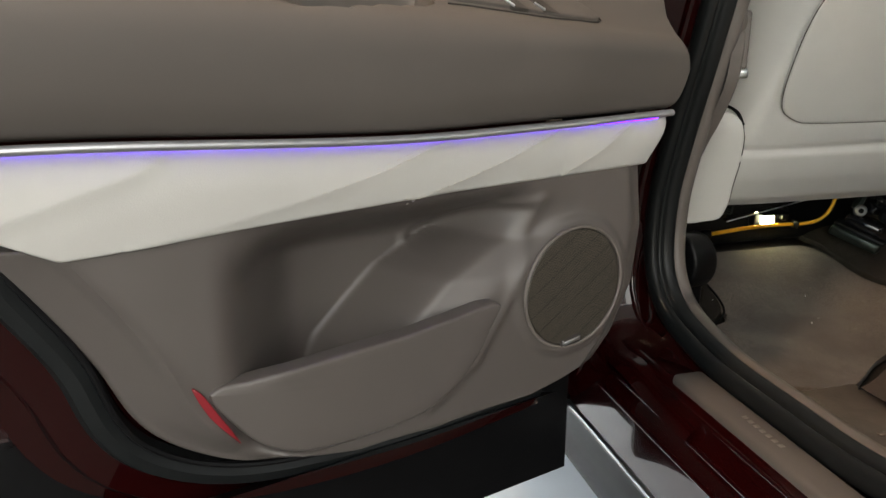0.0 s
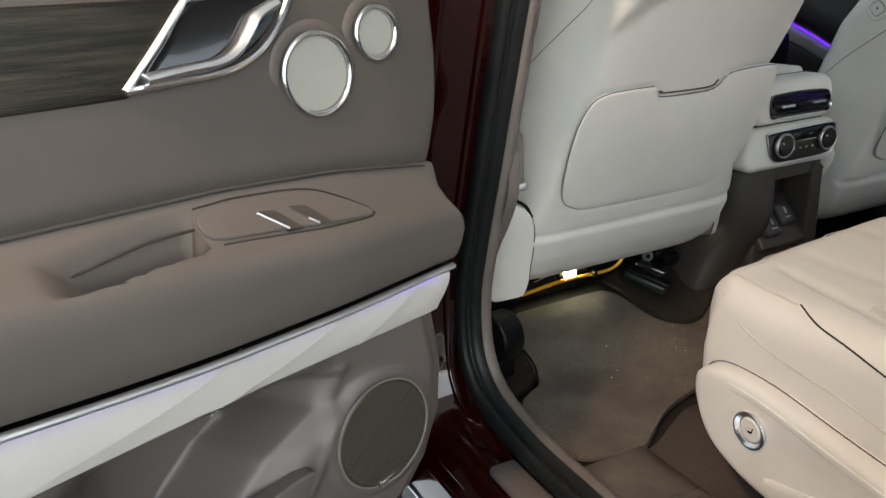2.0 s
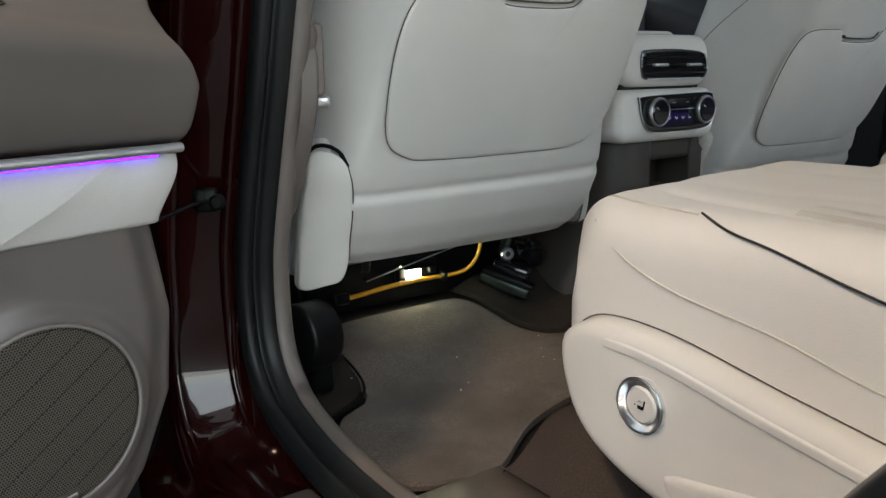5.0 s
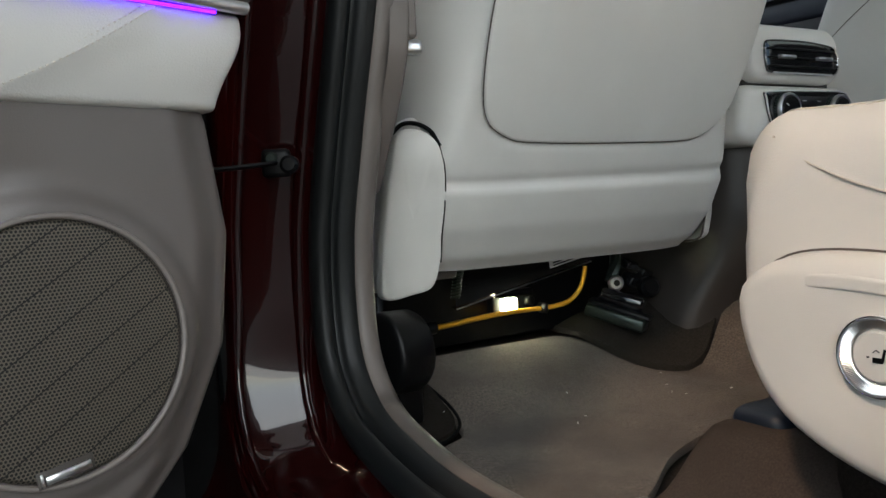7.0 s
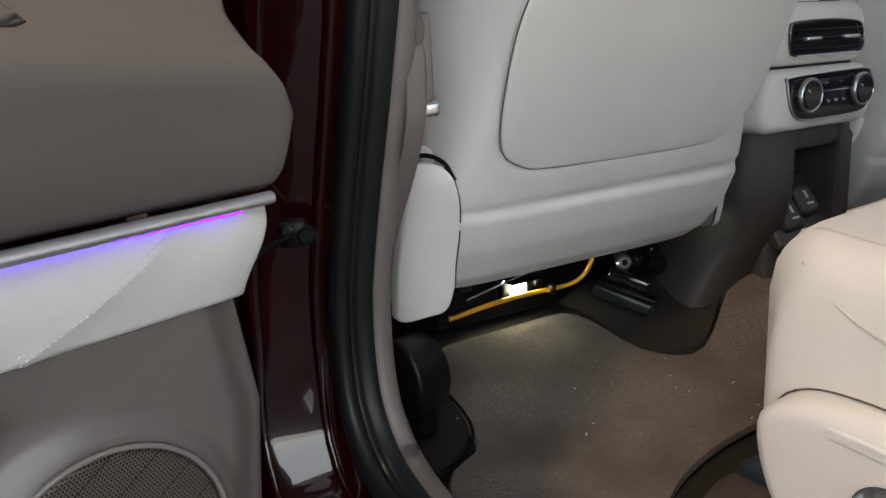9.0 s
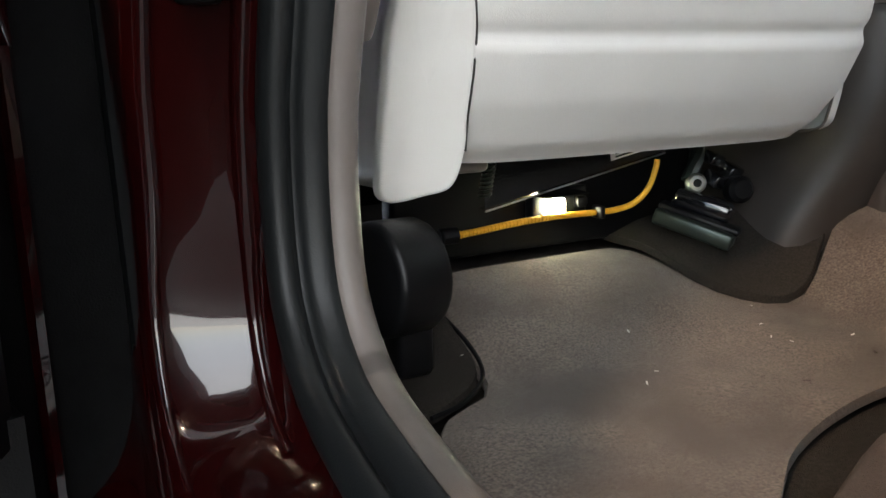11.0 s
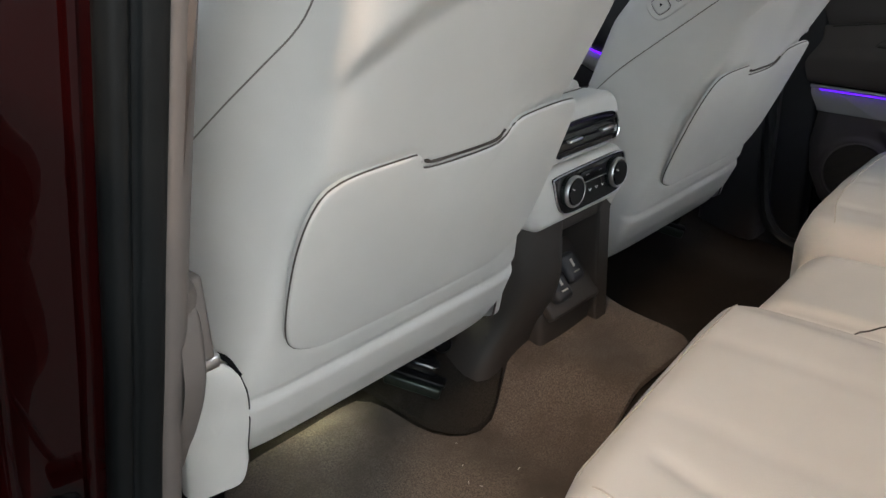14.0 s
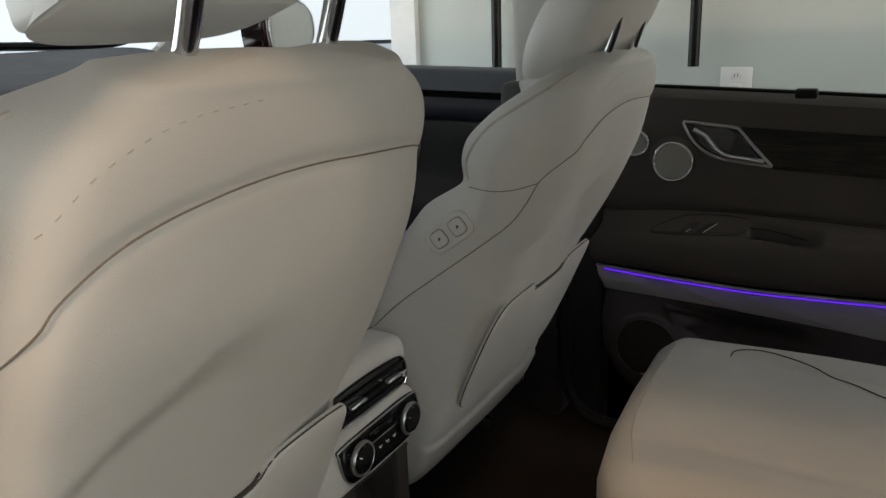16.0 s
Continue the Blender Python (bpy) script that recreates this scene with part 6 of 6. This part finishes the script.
# ---- far front door, far pillar, dashboard ----
def front_door(name, x, sgn, label):
    d = thing(name, (x, 1.6, 0.6), label, "car door")

    def bandy(nm, prof, mat, lab, y0=1.16, y1=2.25):
        prof = spline(prof, 24)
        ys = np.linspace(y0, y1, 40)
        climb = np.interp(ys, [1.16, 1.40, 1.50, 1.60, 1.75, 1.86, 2.25], [-0.012, -0.010, 0.0, 0.026, 0.096, 0.138, 0.20])
        share = smooth(1.19, 0.96, prof[:, 1]) * smooth(0.5, 0.80, prof[:, 1])
        P = np.zeros((40, 24, 3))
        P[..., 0], P[..., 1] = x - sgn * prof[None, :, 0], ys[:, None]
        P[..., 2] = prof[None, :, 1] + 0.03 * (ys[:, None] - 1.2) * (1 - share)[None] + climb[:, None] * share[None]
        net(nm, P, mat, d, lab)
    bandy("belt_trim", [(-0.06, 1.315), (-0.01, 1.312), (0.004, 1.295), (0.008, 1.262)], GREY_DASH, "grey-blue belt trim")
    bandy("belt_groove", [(0.008, 1.262), (-0.004, 1.257), (-0.004, 1.250), (0.006, 1.245)], GAP, "dark groove under the belt")
    bandy("dark_band", [(0.006, 1.245), (0.012, 1.225), (0.008, 1.200), (-0.002, 1.190)], NAVY_BAND, "dark navy padded band")
    bandy("door_panel", [(-0.002, 1.190), (0.010, 1.184), (0.012, 1.10), (0.02, 1.05), (0.06, 1.0), (0.06, 0.93), (0.024, 0.902)], NAVY, "dark padded door panel")
    bandy("chrome_strip", [(0.026, 0.903), (0.029, 0.901), (0.029, 0.899), (0.026, 0.897)], SATIN, "satin chrome strip", 1.3)
    bandy("light_strip", [(0.022, 0.897), (0.027, 0.894), (0.022, 0.891)], PURPLE, "glowing violet ambient light line", 1.3)
    bandy("insert_panel", [(0.020, 0.890), (0.026, 0.872), (0.022, 0.850), (0.008, 0.832)], CREAM, "cream leather insert", 1.3)
    bandy("lower_panel", [(0.008, 0.830), (0.012, 0.80), (0.0, 0.7), (-0.02, 0.5)], NAVY, "dark lower door panel")
    return d


front_door("front_door_right", 2.27, 1, "closed front passenger door with dark trim")
front_door("front_door_left", 0.55, -1, "closed driver door with dark trim")
slab("far_pillar_backing", (2.255, 1.01, 0.42), (2.325, 1.22, 1.28), NAVY, "dark inner side of the far pillar", "pillar", 0.01)
fp = thing("far_pillar_trim", (2.25, 1.13, 0.5), "far pillar trim, dark below and pale above", "pillar trim", kind="structure")
box("lower_cover", (2.19, 1.085, 0.5), (2.30, 1.24, 1.295), NAVY, fp, "dark lower pillar trim", 0.02, 3)
box("upper_cover", (-0.05, -0.055, -0.2), (0.05, 0.06, 0.2), CREAM_PLASTIC, fp, "pale upper pillar trim", 0.02, 3, m=pose(2.235, 1.15, 1.47, 0, -8, 0))
tube("far_door_seal", [(2.20, 1.075, 1.30), (2.20, 1.08, 1.0), (2.195, 1.085, 0.80), (2.19, 1.075, 0.62), (2.17, 1.02, 0.54), (2.17, 0.9, 0.525), (2.17, 0.5, 0.525)], 0.014, RUBBER, fp, "black rubber door seal", n=60)
tagged(box("far_belt_anchor", (2.15, 1.02, 1.005), (2.18, 1.06, 1.04), CHROME, None, "", 0.006, 3), "small bright belt guide on the far pillar", "belt guide")

dash = thing("dashboard", (1.4, 2.1, 1.0), "grey-blue dashboard with a wide black display", "dashboard")
prof = spline([(1.86, 0.95), (1.84, 1.10), (1.88, 1.23), (1.955, 1.312), (2.10, 1.345), (2.40, 1.385), (2.49, 1.39)], 40)
xs = np.linspace(0.62, 2.22, 30)
P = np.zeros((30, 40, 3))
P[..., 0], P[..., 1], P[..., 2] = xs[:, None], prof[None, :, 0], prof[None, :, 1]
net("dash_top", P, GREY_DASH, dash, "soft grey-blue dash top")
tube("dash_seam", [(0.64, 1.956, 1.3125), (1.4, 1.956, 1.3125), (2.2, 1.956, 1.3125)], 0.002, SEAM, dash, "dark dash seam")
box("display", (1.176, 1.985, 1.331), (1.455, 2.0, 1.449), GLOSS, dash, "black display panel", 0.006, 2)
tube("cowl_edge", [(0.60, 2.5, 1.402), (1.0, 2.5, 1.405), (1.4, 2.5, 1.408), (1.763, 2.5, 1.408), (2.1, 2.5, 1.399), (2.235, 2.5, 1.407), (2.30, 2.5, 1.435), (2.36, 2.47, 1.49)], 0.012, BLACK, dash, "black windscreen border", n=60)
# Added black screen in place of the shade beyond the console.
box("footwell_screen", (0.62, 1.80, 0.5), (2.22, 1.86, 1.0), BLACK, dash, "dark screen added under the dash to keep the footwell dark", 0.02, 3)
WX = SX - 0.045
wheel = thing("steering_wheel", (WX, 1.75, 1.2), "dark leather steering wheel with silver spokes", "steering wheel")
wn_ = A(0, -0.91, 0.41)
ringed("wheel_rim", (WX, 1.70, 1.235), tuple(wn_), 0.175, 0.0165, GREY_DASH, wheel, "dark stitched wheel rim", n=64)
disc("hub", (WX, 1.715, 1.232), tuple(wn_), 0.062, BROWN, wheel, "dark hub", 0.04, 0.012, 32)
for sgn in (-1, 1):
    arm = [(0.05, 1.255), (0.09, 1.318), (0.118, 1.333), (0.145, 1.312), (0.152, 1.275), (0.135, 1.243), (0.10, 1.223), (0.05, 1.200)]
    tube("spoke", [(WX + sgn * x, 1.708, z) for x, z in arm], 0.013, CHROME, wheel, "silver spoke loop", flat=0.4, n=50)
    tube("spoke_bar", [(WX + sgn * 0.05, 1.706, 1.262), (WX + sgn * 0.10, 1.702, 1.285), (WX + sgn * 0.138, 1.702, 1.295)], 0.012, CHROME, wheel, "silver spoke bar", flat=0.4)
    for x, z in ((0.107, 1.316), (0.118, 1.305), (0.104, 1.275), (0.124, 1.272), (0.122, 1.256)):
        box("spoke_key", (WX + sgn * x - 0.010, 1.696, z - 0.005), (WX + sgn * x + 0.010, 1.704, z + 0.005), GREY_DASH, wheel, "small grey key", 0.002, 1)
tube("light_strip", [(0.80, 1.842, 1.146), (0.95, 1.842, 1.146), (1.10, 1.840, 1.147)], 0.005, PURPLE, dash, "violet glowing strip", flat=0.6)

tagged(tube("belt_weatherstrip", [(2.268, 1.04, 1.287), (2.268, 0.7, 1.274), (2.268, 0.3, 1.258), (2.268, 0.0, 1.246)], 0.006, BLACK, None, "", flat=0.7, n=20), "thin black weatherstrip along the window of the far door", "weatherstrip")
tagged(box("belt_guide", (2.232, 0.595, 1.262), (2.262, 0.635, 1.280), BLACK, None, "", 0.004, 2), "small black guide on the far door's sill", "guide")
# windscreen pillars, windscreen frame and far mirror
for x, sgn, nm in ((2.2, 1, "a_pillar"), (0.62, -1, "a_pillar")):
    tagged(tube(nm, [(x + sgn * 0.06, 2.45, 1.30), (x + sgn * 0.02, 2.1, 1.50), (x - sgn * 0.03, 1.85, 1.66)], 0.045, CREAM_PLASTIC, None, "", flat=0.8), "pale windscreen pillar trim", "pillar", kind="structure")
mirror = thing("door_mirror", (2.46, 2.05, 1.3), "far door mirror with a black housing", "mirror")
pillow("mirror_housing", [(2.36, 1.30), (2.345, 1.40), (2.38, 1.455), (2.50, 1.46), (2.575, 1.42), (2.58, 1.34), (2.53, 1.295), (2.42, 1.285)], lambda x, z, k: A(x + 0.012, 2.08 - k, z + 0.055), PAINT, mirror, "dark mirror housing", 0.03, 0.02, 0.06, n=50)
pillow("mirror_glass", [(2.372, 1.315), (2.362, 1.395), (2.39, 1.44), (2.50, 1.445), (2.56, 1.41), (2.565, 1.345), (2.52, 1.308), (2.43, 1.30)], lambda x, z, k: A(x + 0.012, 2.048 - k, z + 0.055), BRIGHT_CHROME, mirror, "mirror glass", 0.003, 0.001, 0.001, n=50)

# ---- along the garage wall ----
outlet = thing("wall_outlet", (3.25, 0.88, 1.2), "white double wall outlet", "outlet")
OY, OZ = 0.905, 1.215
box("cover_plate", (3.243, OY - 0.048, OZ - 0.058), (3.25, OY + 0.048, OZ + 0.045), WHITE, outlet, "", 0.003, 2)
for k in (-1, 1):
    box("socket", (3.240, OY - 0.017, OZ + k * 0.02 - 0.013), (3.2435, OY + 0.017, OZ + k * 0.02 + 0.013), WHITE, outlet, "", 0.003, 2)
    box("slot", (3.2392, OY - 0.006, OZ + k * 0.02 - 0.004), (3.2402, OY - 0.004, OZ + k * 0.02 + 0.005), BLACK, outlet, "dark slot", 0, 1)
    box("slot", (3.2392, OY + 0.004, OZ + k * 0.02 - 0.004), (3.2402, OY + 0.006, OZ + k * 0.02 + 0.005), BLACK, outlet, "dark slot", 0, 1)
for y in (1.03, 1.72):
    tagged(tube("hanging_pole", [(3.20, y, 1.27), (3.20, y, 1.30), (3.205, y - 0.0, 2.0), (3.215, y, 2.3)], 0.018, BLACK, None, "", sides=14, n=20), "black tubular pole hanging against the wall", "pole", "poles on the wall")
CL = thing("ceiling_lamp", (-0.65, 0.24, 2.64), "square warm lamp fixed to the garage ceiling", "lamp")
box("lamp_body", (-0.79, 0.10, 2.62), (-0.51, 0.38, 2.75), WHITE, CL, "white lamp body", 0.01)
